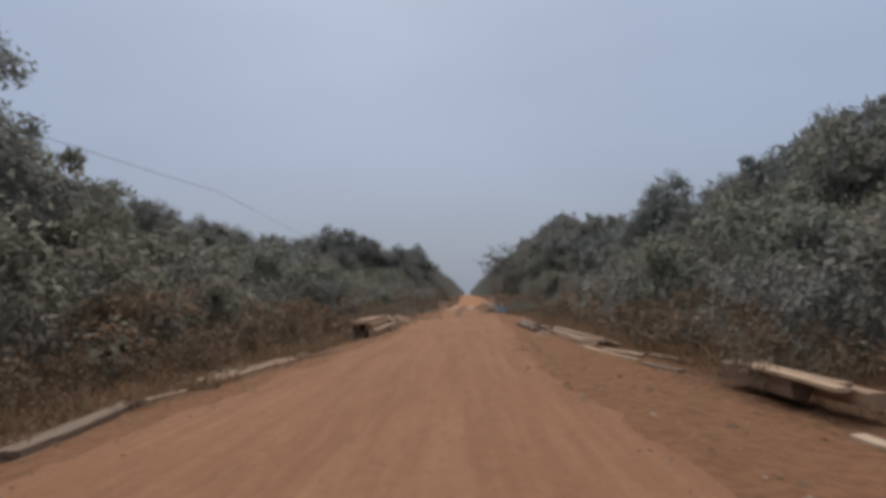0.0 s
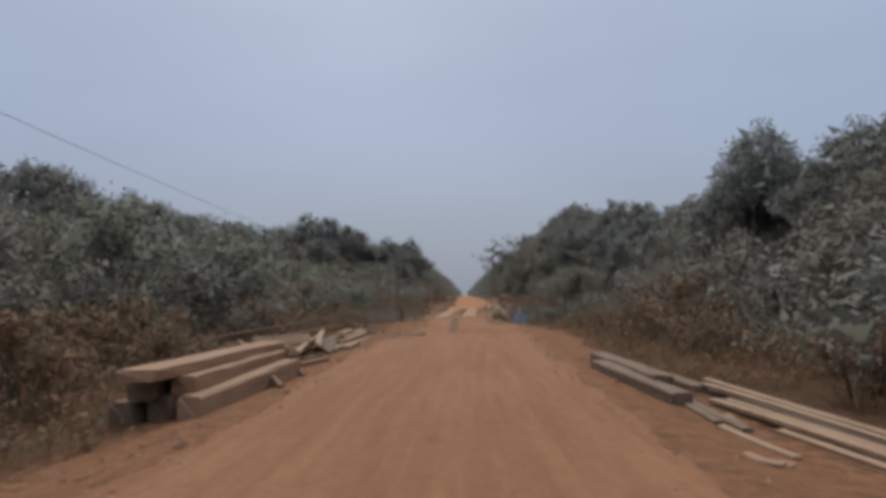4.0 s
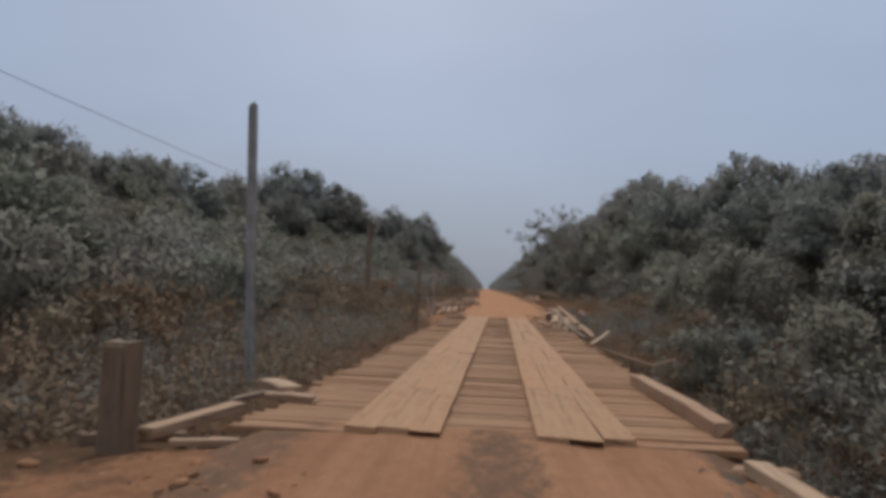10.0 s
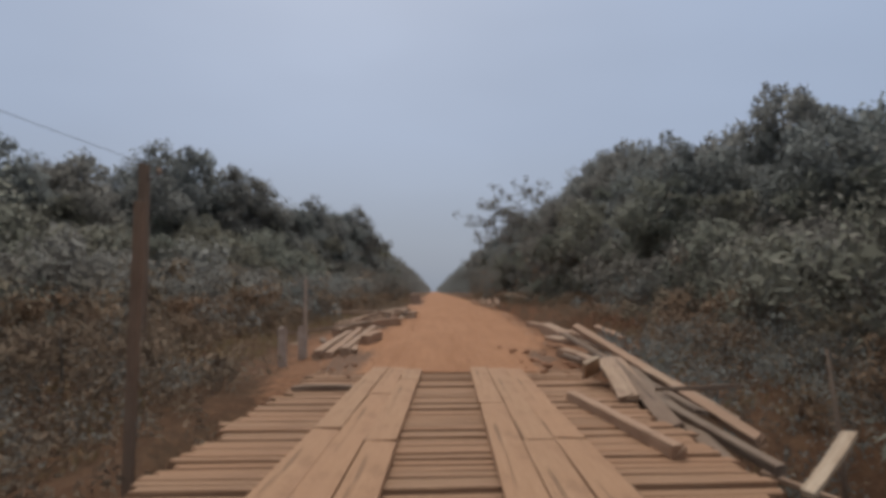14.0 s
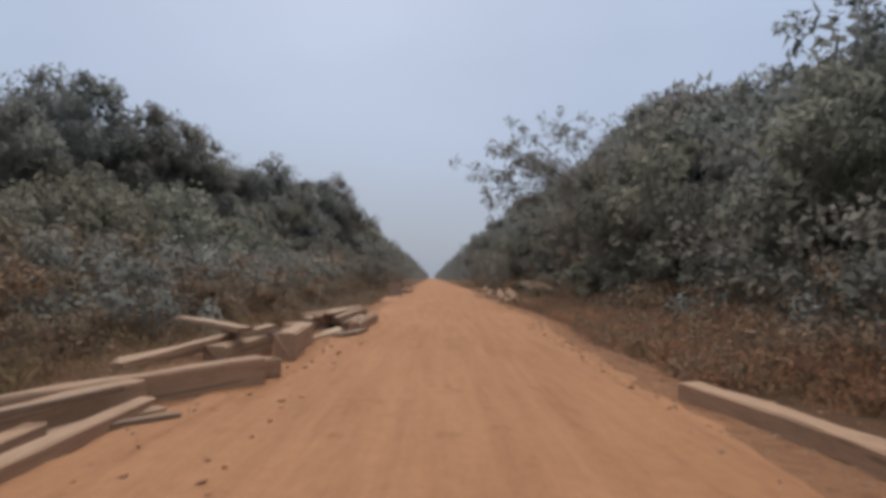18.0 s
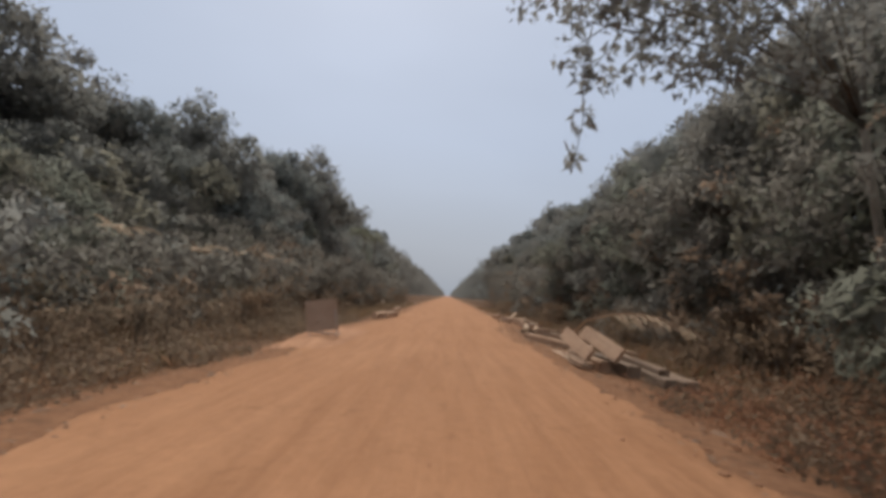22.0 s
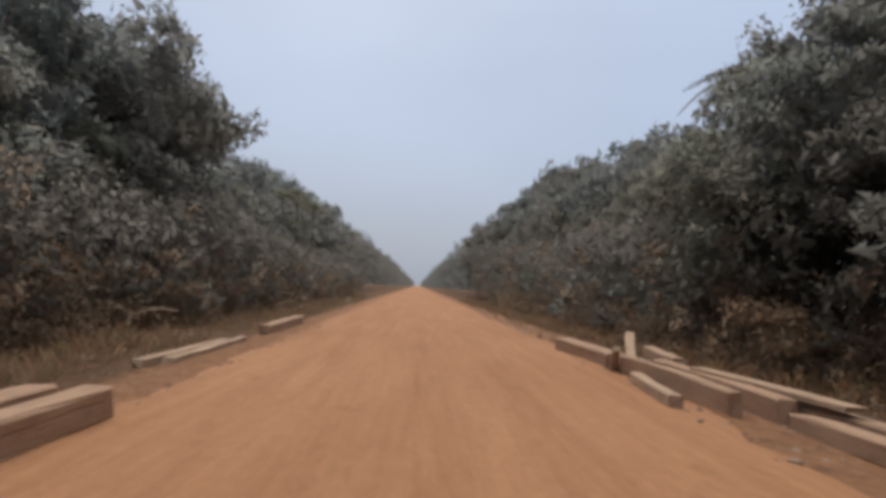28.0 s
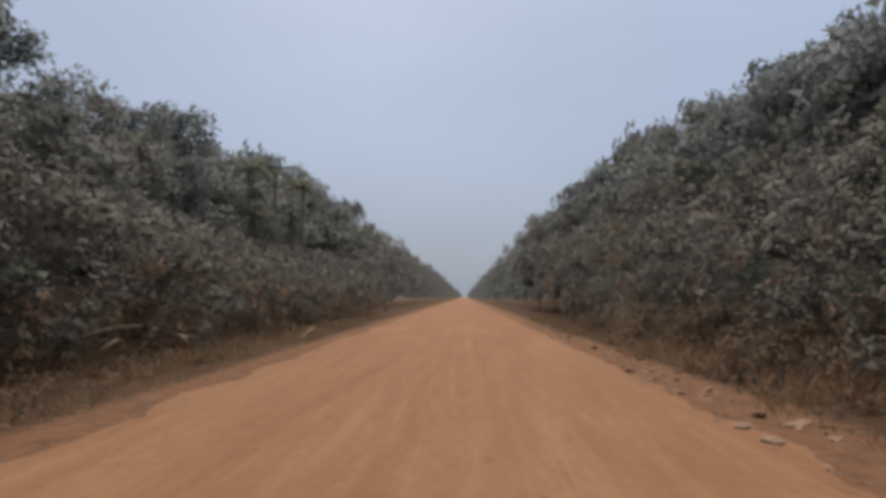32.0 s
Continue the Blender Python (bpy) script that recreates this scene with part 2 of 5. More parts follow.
def wood_material(name, light, dark, grime, share):
    """Sawn timber: grain along the piece's local x, a tone of its own, dust and grime."""
    k = Nodes(name, 0.85, 0.2)
    grain = k.noise(5.0, 6, (0.35, 7, 7), rough=0.65)
    broad = k.noise(1.3, 4, (0.5, 1.5, 1.5))
    fine = k.noise(30.0, 3, (0.4, 4, 4))
    c = k.mix(k.range(grain, 0.32, 0.7), light, dark)
    c = k.mix(k.range(k.info.outputs["Random"], 0, 1, 0.0, 0.55), c, tuple(v * f for v, f in zip(grime, (1.15, 1.1, 1.05))))
    c = k.mix(k.range(broad, 0.42, 0.72, 0, share), c, grime)
    c = k.mix(k.range(fine, 0.55, 0.75, 0, 0.5), c, tuple(v * 0.6 for v in dark))
    crack = k.range(k.noise(1.6, 3, (0.22, 11, 11), rough=0.5), 0.635, 0.70, 0, 0.6)
    c = k.mix(crack, c, tuple(v * 0.35 for v in dark))
    stain = k.range(k.noise(2.2, 4, (0.7, 1.6, 1.6), rough=0.7), 0.55, 0.68, 0, 0.5)
    c = k.mix(stain, c, tuple(v * 0.7 for v in grime))
    height = k.math("SUBTRACT", k.math("ADD", grain, k.math("MULTIPLY", fine, 0.5)), k.math("MULTIPLY", crack, 1.2))
    return k.done(c, height, 0.6, 0.016)


M_DECK = wood_material("worn_deck_timber", (0.335, 0.203, 0.120), (0.205, 0.115, 0.066), (0.280, 0.152, 0.085), 0.7)
M_RUN = wood_material("runway_timber", (0.385, 0.236, 0.140), (0.284, 0.167, 0.094), (0.325, 0.178, 0.100), 0.6)
M_TIMBER = wood_material("old_sawn_timber", (0.46, 0.330, 0.226), (0.28, 0.184, 0.120), (0.27, 0.172, 0.116), 0.7)
M_BEAM = wood_material("dusty_squared_beam", (0.40, 0.270, 0.180), (0.25, 0.160, 0.106), (0.305, 0.186, 0.120), 0.8)
M_GREYWOOD = wood_material("greyed_timber", (0.255, 0.190, 0.138), (0.14, 0.100, 0.074), (0.18, 0.115, 0.078), 0.6)
M_PALE = wood_material("pale_split_timber", (0.58, 0.46, 0.34), (0.40, 0.29, 0.20), (0.36, 0.24, 0.15), 0.3)


def plain_material(name, a, b, scale=6.0, rough=0.8, spec=0.3, metal=0.0, bump=0.25):
    k = Nodes(name, rough, spec, metal)
    n = k.noise(scale, 5)
    f = k.noise(scale * 9, 3)
    c = k.mix(k.range(n, 0.35, 0.68), a, b)
    return k.done(k.mix(k.range(f, 0.5, 0.75, 0, 0.35), c, tuple(v * 0.6 for v in a)), f, bump, 0.01)


M_CONCRETE = plain_material("stained_concrete", (0.28, 0.205, 0.16), (0.43, 0.335, 0.265), 4.0, 0.9)
M_STONE = plain_material("pale_stone", (0.25, 0.165, 0.112), (0.38, 0.265, 0.19), 3.0, 0.9)
M_RUBBLE = plain_material("broken_crust", (0.25, 0.15, 0.095), (0.42, 0.275, 0.185), 5.0, 0.95, 0.15)
M_SIGNBLUE = plain_material("faded_blue_enamel", (0.13, 0.17, 0.235), (0.17, 0.21, 0.27), 3.0, 0.55, 0.4)
M_SIGNTEXT = plain_material("faded_white_enamel", (0.24, 0.29, 0.36), (0.32, 0.37, 0.43), 5.0, 0.6)
M_SIGNBACK = plain_material("dull_sheet_metal", (0.24, 0.165, 0.12), (0.31, 0.22, 0.16), 2.0, 0.75, 0.25, 0.0)
M_STEEL = plain_material("grey_steel", (0.2, 0.19, 0.18), (0.33, 0.31, 0.29), 8.0, 0.6, 0.4, 0.5)
M_POLE = plain_material("grey_concrete_pole", (0.20, 0.19, 0.18), (0.31, 0.30, 0.285), 3.0, 0.9)
M_WIRE = plain_material("black_cable", (0.10, 0.10, 0.11), (0.16, 0.16, 0.16), 8.0, 0.7)

# ---------------------------------------------------------------- mesh helpers


def fast_mesh(name, verts, tris, material, smooth=False):
    """A triangle mesh straight from arrays."""
    me = bpy.data.meshes.new(name)
    n = len(tris)
    me.vertices.add(len(verts))
    me.vertices.foreach_set("co", np.ascontiguousarray(verts, dtype=np.float32).ravel())
    me.loops.add(n * 3)
    me.loops.foreach_set("vertex_index", np.ascontiguousarray(tris, dtype=np.int32).ravel())
    me.polygons.add(n)
    me.polygons.foreach_set("loop_start", np.arange(0, n * 3, 3, dtype=np.int32))
    me.polygons.foreach_set("use_smooth", np.full(n, smooth))
    me.update()
    me.validate()
    me.materials.append(material)
    return me


def bm_mesh(name, bm, material):
    me = bpy.data.meshes.new(name)
    bm.normal_update()
    bm.to_mesh(me)
    bm.free()
    me.materials.append(material)
    return me


def part(name, mesh, parent, label="", m=None):
    ob = new(name, mesh)
    ob.parent = parent
    if m is not None:
        ob.matrix_basis = m
    if label:
        ob["label"] = label
    return ob


def tube(path, radii, sides=6):
    """Verts and triangles of a tube along a path."""
    path = [Vector(p) for p in path]
    verts, tris = [], []
    for i, p in enumerate(path):
        d = (path[min(i + 1, len(path) - 1)] - path[max(i - 1, 0)]).normalized()
        a = d.cross(Vector((0.3, 0.9, 0.2)) if abs(d.y) < 0.9 else Vector((1, 0, 0))).normalized()
        b = d.cross(a)
        for k in range(sides):
            w = 2 * math.pi * k / sides
            verts.append(p + (a * math.cos(w) + b * math.sin(w)) * radii[i])
    for i in range(len(path) - 1):
        for k in range(sides):
            q, r = i * sides + k, i * sides + (k + 1) % sides
            tris += [(q, r, r + sides), (q, r + sides, q + sides)]
    end = (len(path) - 1) * sides
    for k in range(1, sides - 1):
        tris += [(0, k + 1, k), (end, end + k, end + k + 1)]
    return [tuple(v) for v in verts], tris


def joined(pieces):
    verts, tris, n = [], [], 0
    for v, t in pieces:
        verts.append(np.asarray(v, float))
        tris.append(np.asarray(t, int) + n)
        n += len(v)
    return np.concatenate(verts), np.concatenate(tris)


# ---------------------------------------------------------------- the lie of the land
BRIDGE_0, BRIDGE_1 = 61.9, 88.4
LEFT_Y, LEFT_X = (-60, 8, 20, 28, 40, 48, 54, 60, 90, 100, 112, 120, 127, 133, 137, 140, 147, 157, 166, 195, 240, 2600), (-5.2, -4.9, -4.0, -3.7, -3.9, -3.1, -2.7, -3.6, -3.2, -3.4, -3.1, -2.8, -3.05, -3.1, -2.85, -2.9, -3.35, -2.85, -2.7, -3.0, -3.2, -4.5)
RIGHT_Y, RIGHT_X = (-60, 6, 14, 22, 35, 46, 51, 57, 60, 90, 97, 105, 113, 117, 122, 128, 150, 160, 166, 176, 190, 240, 2600), (2.2, 1.9, 1.3, 1.5, 1.9, 2.2, 2.2, 1.3, 1.1, 1.8, 2.8, 3.3, 3.5, 4.0, 4.3, 4.3, 4.1, 4.5, 5.2, 5.4, 5.2, 5.0, 4.5)


def axis_x(y):
    """The bridge's middle line."""
    return -1.14 + (y - 62.0) * 0.022


def track_x(y):
    """The middle between the wheel tracks that lead on and off the bridge."""
    return axis_x(y) + 0.026 * max(0.0, 62.0 - y)


def rough(x, y, s, seed=0.0):
    return noise.noise(Vector((x * s + seed, y * s - seed, seed * 1.7)))


def smooth(a, b, v):
    u = np.clip((v - a) / (b - a), 0, 1)
    return u * u * (3 - 2 * u)


def gully(x, y):
    """Depth of the stream bed that the bridge spans."""
    side = abs(x - axis_x(y))
    cut = smooth(61.2, 65.5, y) * (1 - smooth(84.5, 88.9, y))
    bank = 1 - 0.86 * smooth(2.5, 3.7, axis_x(y) - x)
    return cut * bank * (2.3 + 0.4 * rough(x, y, 0.15, 3.0)) + bank * smooth(59, 65, y) * (1 - smooth(86, 98, y)) * smooth(3.0, 6.0, side) * 0.8


def land(x, y):
    """Height of the ground."""
    off = max(np.interp(y, LEFT_Y, LEFT_X) - x, x - np.interp(y, RIGHT_Y, RIGHT_X), 0.0)
    z = -0.05 - 0.14 * smooth(0.05, 0.7, off) - 0.22 * smooth(0.7, 3.0, off) - 0.25 * smooth(3.0, 12, off)
    z += (-0.05 - z) * 0.75 * (x < 0) * smooth(39, 44, y) * (1 - smooth(59, 63, y))
    z += (0.05 * rough(x, y, 0.9) + 0.025 * rough(x, y, 2.7, 5.0)) * smooth(0.2, 1.5, off) + 0.12 * rough(x, y, 0.16, 9.0) * smooth(2, 8, off)
    return float(z - gully(x, y))


def spaced(a, b, step, grow, far):
    out, v = list(np.arange(a, b, step)), b
    while v < far:
        out.append(v)
        step *= grow
        v += step
    return out


def ground_sheet():
    half = spaced(0.0, 12.0, 0.45, 1.22, 1600)
    xs = [-v for v in half[:0:-1]] + half
    ys = [-400.0, -200.0, -110.0, -70.0, -45.0, -30.0] + spaced(-20.0, 225.0, 0.75, 1.09, 3400)
    verts, bare = [], []
    for y in ys:
        lx, rx = np.interp(y, LEFT_Y, LEFT_X), np.interp(y, RIGHT_Y, RIGHT_X)
        for x in xs:
            verts.append((x, y, land(x, y)))
            off = max(lx - x, x - rx, 0.0)
            if x < 0:
                reach = 1.5 - 0.4 * smooth(120, 126, y) + 0.6 * (smooth(44, 50, y) - smooth(56, 62, y)) - 1.0 * (smooth(58, 64, y) - smooth(86, 92, y)) + 1.2 * (smooth(92, 98, y) - smooth(118, 124, y))
            else:
                reach = 1.6 + 2.4 * smooth(30, 18, y) + 1.3 * (smooth(40, 46, y) - smooth(50, 56, y)) - 0.9 * (smooth(50, 56, y) - smooth(86, 92, y)) - 0.9 * (smooth(104, 110, y) - smooth(126, 132, y)) + 0.4 * smooth(160, 168, y)
            bare.append(float(np.clip(1.25 - off / reach, 0, 1)))
    w = len(xs)
    i, j = np.meshgrid(np.arange(len(ys) - 1), np.arange(w - 1), indexing="ij")
    q = (i * w + j).ravel()
    tris = np.concatenate([np.stack([q, q + 1, q + w + 1], 1), np.stack([q, q + w + 1, q + w], 1)])
    me = fast_mesh("ground", np.array(verts), tris, M_GROUND, True)
    att = me.attributes.new("bare", "FLOAT", "POINT")
    att.data.foreach_set("value", np.array(bare, dtype=np.float32))
    return tagged(new("ground", me), "reddish earth verge with leaf litter beside the road", "ground", kind="structure")


ground_sheet()


def road_height(x, y, u):
    """Crown, wheel tracks and small bumps; u runs from -1 to 1 across the road."""
    z = 0.05 * (1 - u * u) - 0.035
    z += 0.012 * rough(x, y * 0.12, 1.6) + 0.009 * rough(x, y, 2.2, 2.0)
    return z


def road_strip(name, y0, y1, label, material):
    ys = [y for y in spaced(y0, min(y1, 225.0), 0.28, 1.08, y1) if y < y1] + [y1]
    n = 30
    verts, loose = [], []
    for y in ys:
        lx = np.interp(y, LEFT_Y, LEFT_X) + 0.28 * rough(1.0, y, 0.45) + 0.12 * rough(4.0, y, 1.7) + 0.09 * rough(3.0, y, 4.3)
        rx = np.interp(y, RIGHT_Y, RIGHT_X) + 0.30 * rough(8.0, y, 0.5) + 0.12 * rough(2.0, y, 1.9) + 0.10 * rough(6.0, y, 4.1)
        for k in range(n + 1):
            u = 2 * k / n - 1
            x = lx + (rx - lx) * k / n
            edge = smooth(0.86, 1.0, abs(u))
            verts.append((x, y, float(road_height(x, y, u) * (1 - edge) + edge * (-0.13))))
            off = abs(x - track_x(np.clip(y, 40, 95)) - 0.03)
            mid = (1 - smooth(0.12, 0.34 + 0.25 * smooth(54, 62, y), off)) * smooth(41, 47, y) * (1 - smooth(62, 63, y))
            outside = smooth(1.35, 2.0, off) * smooth(49, 54, y) * (1 - smooth(91, 95, y))
            loose.append(float(min(1.0, 0.8 * mid + 0.9 * outside + 0.35 * smooth(0.85, 1.0, abs(u)))))
    w = n + 1
    i, j = np.meshgrid(np.arange(len(ys) - 1), np.arange(n), indexing="ij")
    q = (i * w + j).ravel()
    tris = np.concatenate([np.stack([q, q + 1, q + w + 1], 1), np.stack([q, q + w + 1, q + w], 1)])
    me = fast_mesh(name, np.array(verts), tris, material, True)
    me.attributes.new("loose", "FLOAT", "POINT").data.foreach_set("value", np.array(loose, dtype=np.float32))
    return tagged(new(name, me), label, "road", kind="structure")


road_strip("road", -60.0, 62.3, "orange-brown packed laterite dirt road with wheel streaks", M_ROAD_DULL)
road_strip("road", 88.0, 2600.0, "orange-brown packed laterite dirt road running straight through forest", M_ROAD)

# ---------------------------------------------------------------- sawn timber


def timber_mesh(name, length, width, height, material, seed, bow=0.02, worn=0.09):
    """A sawn beam or plank along x, with worn chamfers, uneven faces, a slight bow and rough ends."""
    r = np.random.default_rng(seed)
    c = min(width, height) * worn
    w, h = width / 2, height / 2
    ring = [(-w + c, -h), (w - c, -h), (w, -h + c), (w, h - c), (w - c, h), (-w + c, h), (-w, h - c), (-w, -h + c)]
    n = 5 if length < 2 else 8
    verts, tris = [], []
    a, b = r.normal(0, bow, 2)
    for i in range(n):
        t = i / (n - 1)
        arch = 4 * t * (1 - t)
        for y, z in ring:
            x = (t - 0.5) * length + (r.normal(0, 0.025) if i in (0, n - 1) else 0)
            verts.append((x, y * (1 + r.normal(0, 0.03)) + a * arch, z * (1 + r.normal(0, 0.045)) + b * arch * 0.5))
    for i in range(n - 1):
        for k in range(8):
            q, s = i * 8 + k, i * 8 + (k + 1) % 8
            tris += [(q, s + 8, s), (q, q + 8, s + 8)]
    for k in range(1, 7):
        tris += [(0, k, k + 1), ((n - 1) * 8, (n - 1) * 8 + k + 1, (n - 1) * 8 + k)]
    return fast_mesh(name, np.array(verts), np.array(tris), material)


TIMBER_SEED = [100]


def laid(a, b, roll=0.0):
    """The pose of a piece whose local x runs from a to b."""
    a, b = Vector(a), Vector(b)
    x = (b - a).normalized()
    y = Vector((0, 0, 1)).cross(x).normalized()
    z = x.cross(y)
    m = Matrix((x, y, z)).transposed().to_4x4()
    return Matrix.Translation((a + b) / 2) @ m @ pose(0, 0, 0, roll, 0, 0)


KINDS = {
    "plank": ("wooden_plank", "weathered brown sawn plank in a roadside timber pile", "plank", M_TIMBER),
    "grey": ("wooden_plank", "greyed old sawn plank in a roadside timber pile", "plank", M_GREYWOOD),
    "pale": ("wooden_plank", "pale freshly split plank in a roadside timber pile", "plank", M_PALE),
    "beam": ("wooden_beam", "heavy dusty squared wooden beam beside the dirt road", "beam", M_BEAM),
    "old": ("wooden_beam", "thick greyed squared beam lying in the roadside weeds", "beam", M_GREYWOOD),
}


def timber(kind, group, x0, y0, x1, y1, width, height, up=0.0, up1=None, roll=0.0, bow=0.02, z0=None, z1=None):
    """One piece from (x0, y0) to (x1, y1), lying on the ground or up metres above it, as high as the pile under it."""
    name, label, category, material = KINDS[kind]
    TIMBER_SEED[0] += 1
    up1 = up if up1 is None else up1
    lift = height / 2 * abs(math.cos(radians(roll))) + width / 2 * abs(math.sin(radians(roll)))
    a = (x0, y0, surface(x0, y0) + up + lift - 0.015)
    b = (x1, y1, surface(x1, y1) + up1 + lift - 0.015)
    if z0 is not None:
        a, b = (x0, y0, z0 + lift), (x1, y1, (z0 if z1 is None else z1) + lift)
    length = (Vector(b) - Vector(a)).length
    ob = new(name, timber_mesh(name, length, width, height, material, TIMBER_SEED[0], bow))
    ob.matrix_world = laid(a, b, roll)
    return tagged(ob, label, category, group)


def surface(x, y):
    """The highest of ground, road and bridge deck."""
    if BRIDGE_0 <= y <= BRIDGE_1 and abs(x - axis_x(y)) < 2.35:
        return 0.0
    lx, rx = np.interp(y, LEFT_Y, LEFT_X), np.interp(y, RIGHT_Y, RIGHT_X)
    if lx < x < rx and not BRIDGE_0 < y < BRIDGE_1:
        u = 2 * (x - lx) / (rx - lx) - 1
        return float(road_height(x, y, u) * (1 - smooth(0.86, 1, abs(u))) - 0.1 * smooth(0.86, 1, abs(u)))
    return land(x, y)


# ---------------------------------------------------------------- bridge
bridge = tagged(new("bridge"), "plank bridge of rough timber with two plank wheel runways", "bridge")
bridge.location = (axis_x(75), 75, -2.4)
BACK = Matrix.Translation((-axis_x(75), -75, 2.4))


def build_bridge():
    r = np.random.default_rng(21)
    shapes = [timber_mesh("deck_plank", 4.75, 0.130 + 0.003 * i, 0.07, M_DECK, 300 + i, 0.016) for i in range(10)]
    y = BRIDGE_0 + 0.12
    while y < BRIDGE_1:
        turn = r.normal(0, 0.35) + 1.26
        part("deck_plank", shapes[r.integers(10)], bridge, "", BACK @ pose(axis_x(y) + r.normal(0, 0.07), y, -0.040 + r.normal(0, 0.009), r.normal(0, 0.9), 0, turn))
        y += 0.166 + abs(r.normal(0, 0.016))
    lanes = (-1.25, -0.945, -0.64, 0.52, 0.825, 1.13)
    for lane in lanes:
        y = BRIDGE_0 - 0.1 + r.uniform(0, 0.25)
        cut = r.uniform(1.5, 3.6)
        while y < BRIDGE_1 - 0.3:
            end = min(y + cut, BRIDGE_1 + r.uniform(-0.25, 0.25))
            width = r.uniform(0.292, 0.303)
            wander = r.normal(0, 0.005)
            me = timber_mesh("runway_plank", end - y - 0.012, width, 0.055, M_RUN, 400 + int(y * 10), 0.006, 0.06)
            mid_y = (y + end) / 2
            part("runway_plank", me, bridge, "", BACK @ pose(axis_x(mid_y) + lane + wander, mid_y, 0.027 + r.uniform(0, 0.004), 0, r.normal(0, 0.1), 88.74 + r.normal(0, 0.12)))
            y, cut = end, r.uniform(3.8, 6.0)
    for x in (-1.9, -0.75, 0.75, 1.9):
        v, t = tube([(x + axis_x(BRIDGE_0 - 0.8), BRIDGE_0 - 0.8, -0.31), (x + axis_x(75), 75, -0.33), (x + axis_x(BRIDGE_1 + 0.8), BRIDGE_1 + 0.8, -0.31)], (0.25, 0.23, 0.24), 10)
        part("log_girder", fast_mesh("log_girder", np.array(v), np.array(t), M_BARK, True), bridge, "dark round log girder", BACK)
    for y in (66.5, 75.0, 83.5):
        me = timber_mesh("cross_beam", 5.0, 0.35, 0.35, M_GREYWOOD, 500 + int(y), 0.01)
        part("cross_beam", me, bridge, "", BACK @ pose(axis_x(y), y, -0.72, 0, 0, 1.2))
        for x in (-1.9, 1.9):
            low = land(axis_x(y) + x, y)
            v, t = tube([(axis_x(y) + x, y, low - 0.2), (axis_x(y) + x * 0.98, y, -0.85)], (0.2, 0.18), 9)
            part("pile_post", fast_mesh("pile_post", np.array(v), np.array(t), M_BARK, True), bridge, "", BACK)
    for y in (BRIDGE_0 - 0.15, BRIDGE_1 + 0.15):
        me = timber_mesh("end_sill", 5.2, 0.28, 0.3, M_BEAM, 540 + int(y), 0.02)
        part("end_sill", me, bridge, "", BACK @ pose(axis_x(y), y, -0.235, 0, 0, 1.2))


build_bridge()
G_BRIDGE = "loose boards on the bridge"
timber("beam", G_BRIDGE, -2.85, 79.5, -2.0, 79.55, 0.16, 0.08, bow=0.004)
timber("grey", G_BRIDGE, -2.9, 86.0, -2.05, 86.05, 0.16, 0.07)
timber("plank", G_BRIDGE, 0.42, 79.1, 1.35, 79.15, 0.15, 0.08)
timber("beam", G_BRIDGE, 0.98, 85.0, 1.26, 81.8, 0.14, 0.12)
timber("beam", G_BRIDGE, 1.1, 66.4, 1.12, 62.6, 0.2, 0.17)
timber("plank", G_BRIDGE, 1.05, 61.6, 0.95, 58.6, 0.2, 0.13)

# ---------------------------------------------------------------- timber piles, one after another along the road
G = "planks thrown on the verge"
timber("old", G, -5.45, 7.4, -6.05, 11.5, 0.3, 0.14)
timber("pale", G, -6.45, 12.4, -5.8, 13.0, 0.14, 0.06)
timber("grey", G, -11.4, 24.3, -8.6, 20.4, 0.2, 0.08)
timber("plank", G, -6.3, 19.5, -5.45, 21.5, 0.16, 0.07)
timber("plank", G, -6.6, 15.1, -5.6, 19.05, 0.22, 0.07, 0.06)
timber("plank", G, -6.0, 14.7, -5.3, 19.3, 0.24, 0.07)
timber("grey", G, -6.9, 17.0, -6.2, 18.15, 0.18, 0.06, 0.1)
timber("plank", G, -5.3, 19.75, -4.1, 20.1, 0.14, 0.05)
timber("grey", G, -7.2, 24.6, -6.6, 27.4, 0.2, 0.08)
G = "long planks on the shoulder"
timber("plank", G, 3.56, 31.1, 4.3, 23.7, 0.13, 0.05, 0.18, bow=0.06)
timber("plank", G, 3.41, 30.7, 4.22, 23.5, 0.13, 0.05, 0.12, bow=0.05)
timber("plank", G, 3.22, 29.25, 4.05, 24.1, 0.13, 0.05, 0.08, bow=0.05)
timber("plank", G, 3.05, 29.3, 3.95, 23.5, 0.14, 0.06, 0.04, bow=0.05)
timber("plank", G, 3.13, 27.4, 3.86, 23.3, 0.13, 0.05, 0.0, bow=0.06)
timber("grey", G, 3.75, 30.2, 4.3, 24.6, 0.15, 0.07, 0.0, bow=0.04)
timber("pale", G, 3.2, 24.35, 4.1, 23.75, 0.13, 0.05, 0.12)
timber("plank", G, 4.19, 25.8, 4.5, 22.6, 0.13, 0.06, 0.14)
timber("grey", G, 2.92, 35.4, 2.68, 27.2, 0.14, 0.06, bow=0.06)
timber("plank", G, 2.84, 28.3, 2.88, 23.7, 0.13, 0.05, bow=0.05)
timber("grey", G, 2.62, 30.6, 2.5, 27.6, 0.12, 0.06)
timber("plank", G, 2.12, 25.9, 2.38, 25.6, 0.16, 0.05)
timber("plank", G, 2.45, 27.4, 2.62, 25.9, 0.12, 0.05)
timber("pale", G, 3.2, 21.6, 4.05, 18.3, 0.15, 0.05, bow=0.03)
timber("pale", G, 3.72, 20.8, 4.42, 19.1, 0.2, 0.06, 0.06)
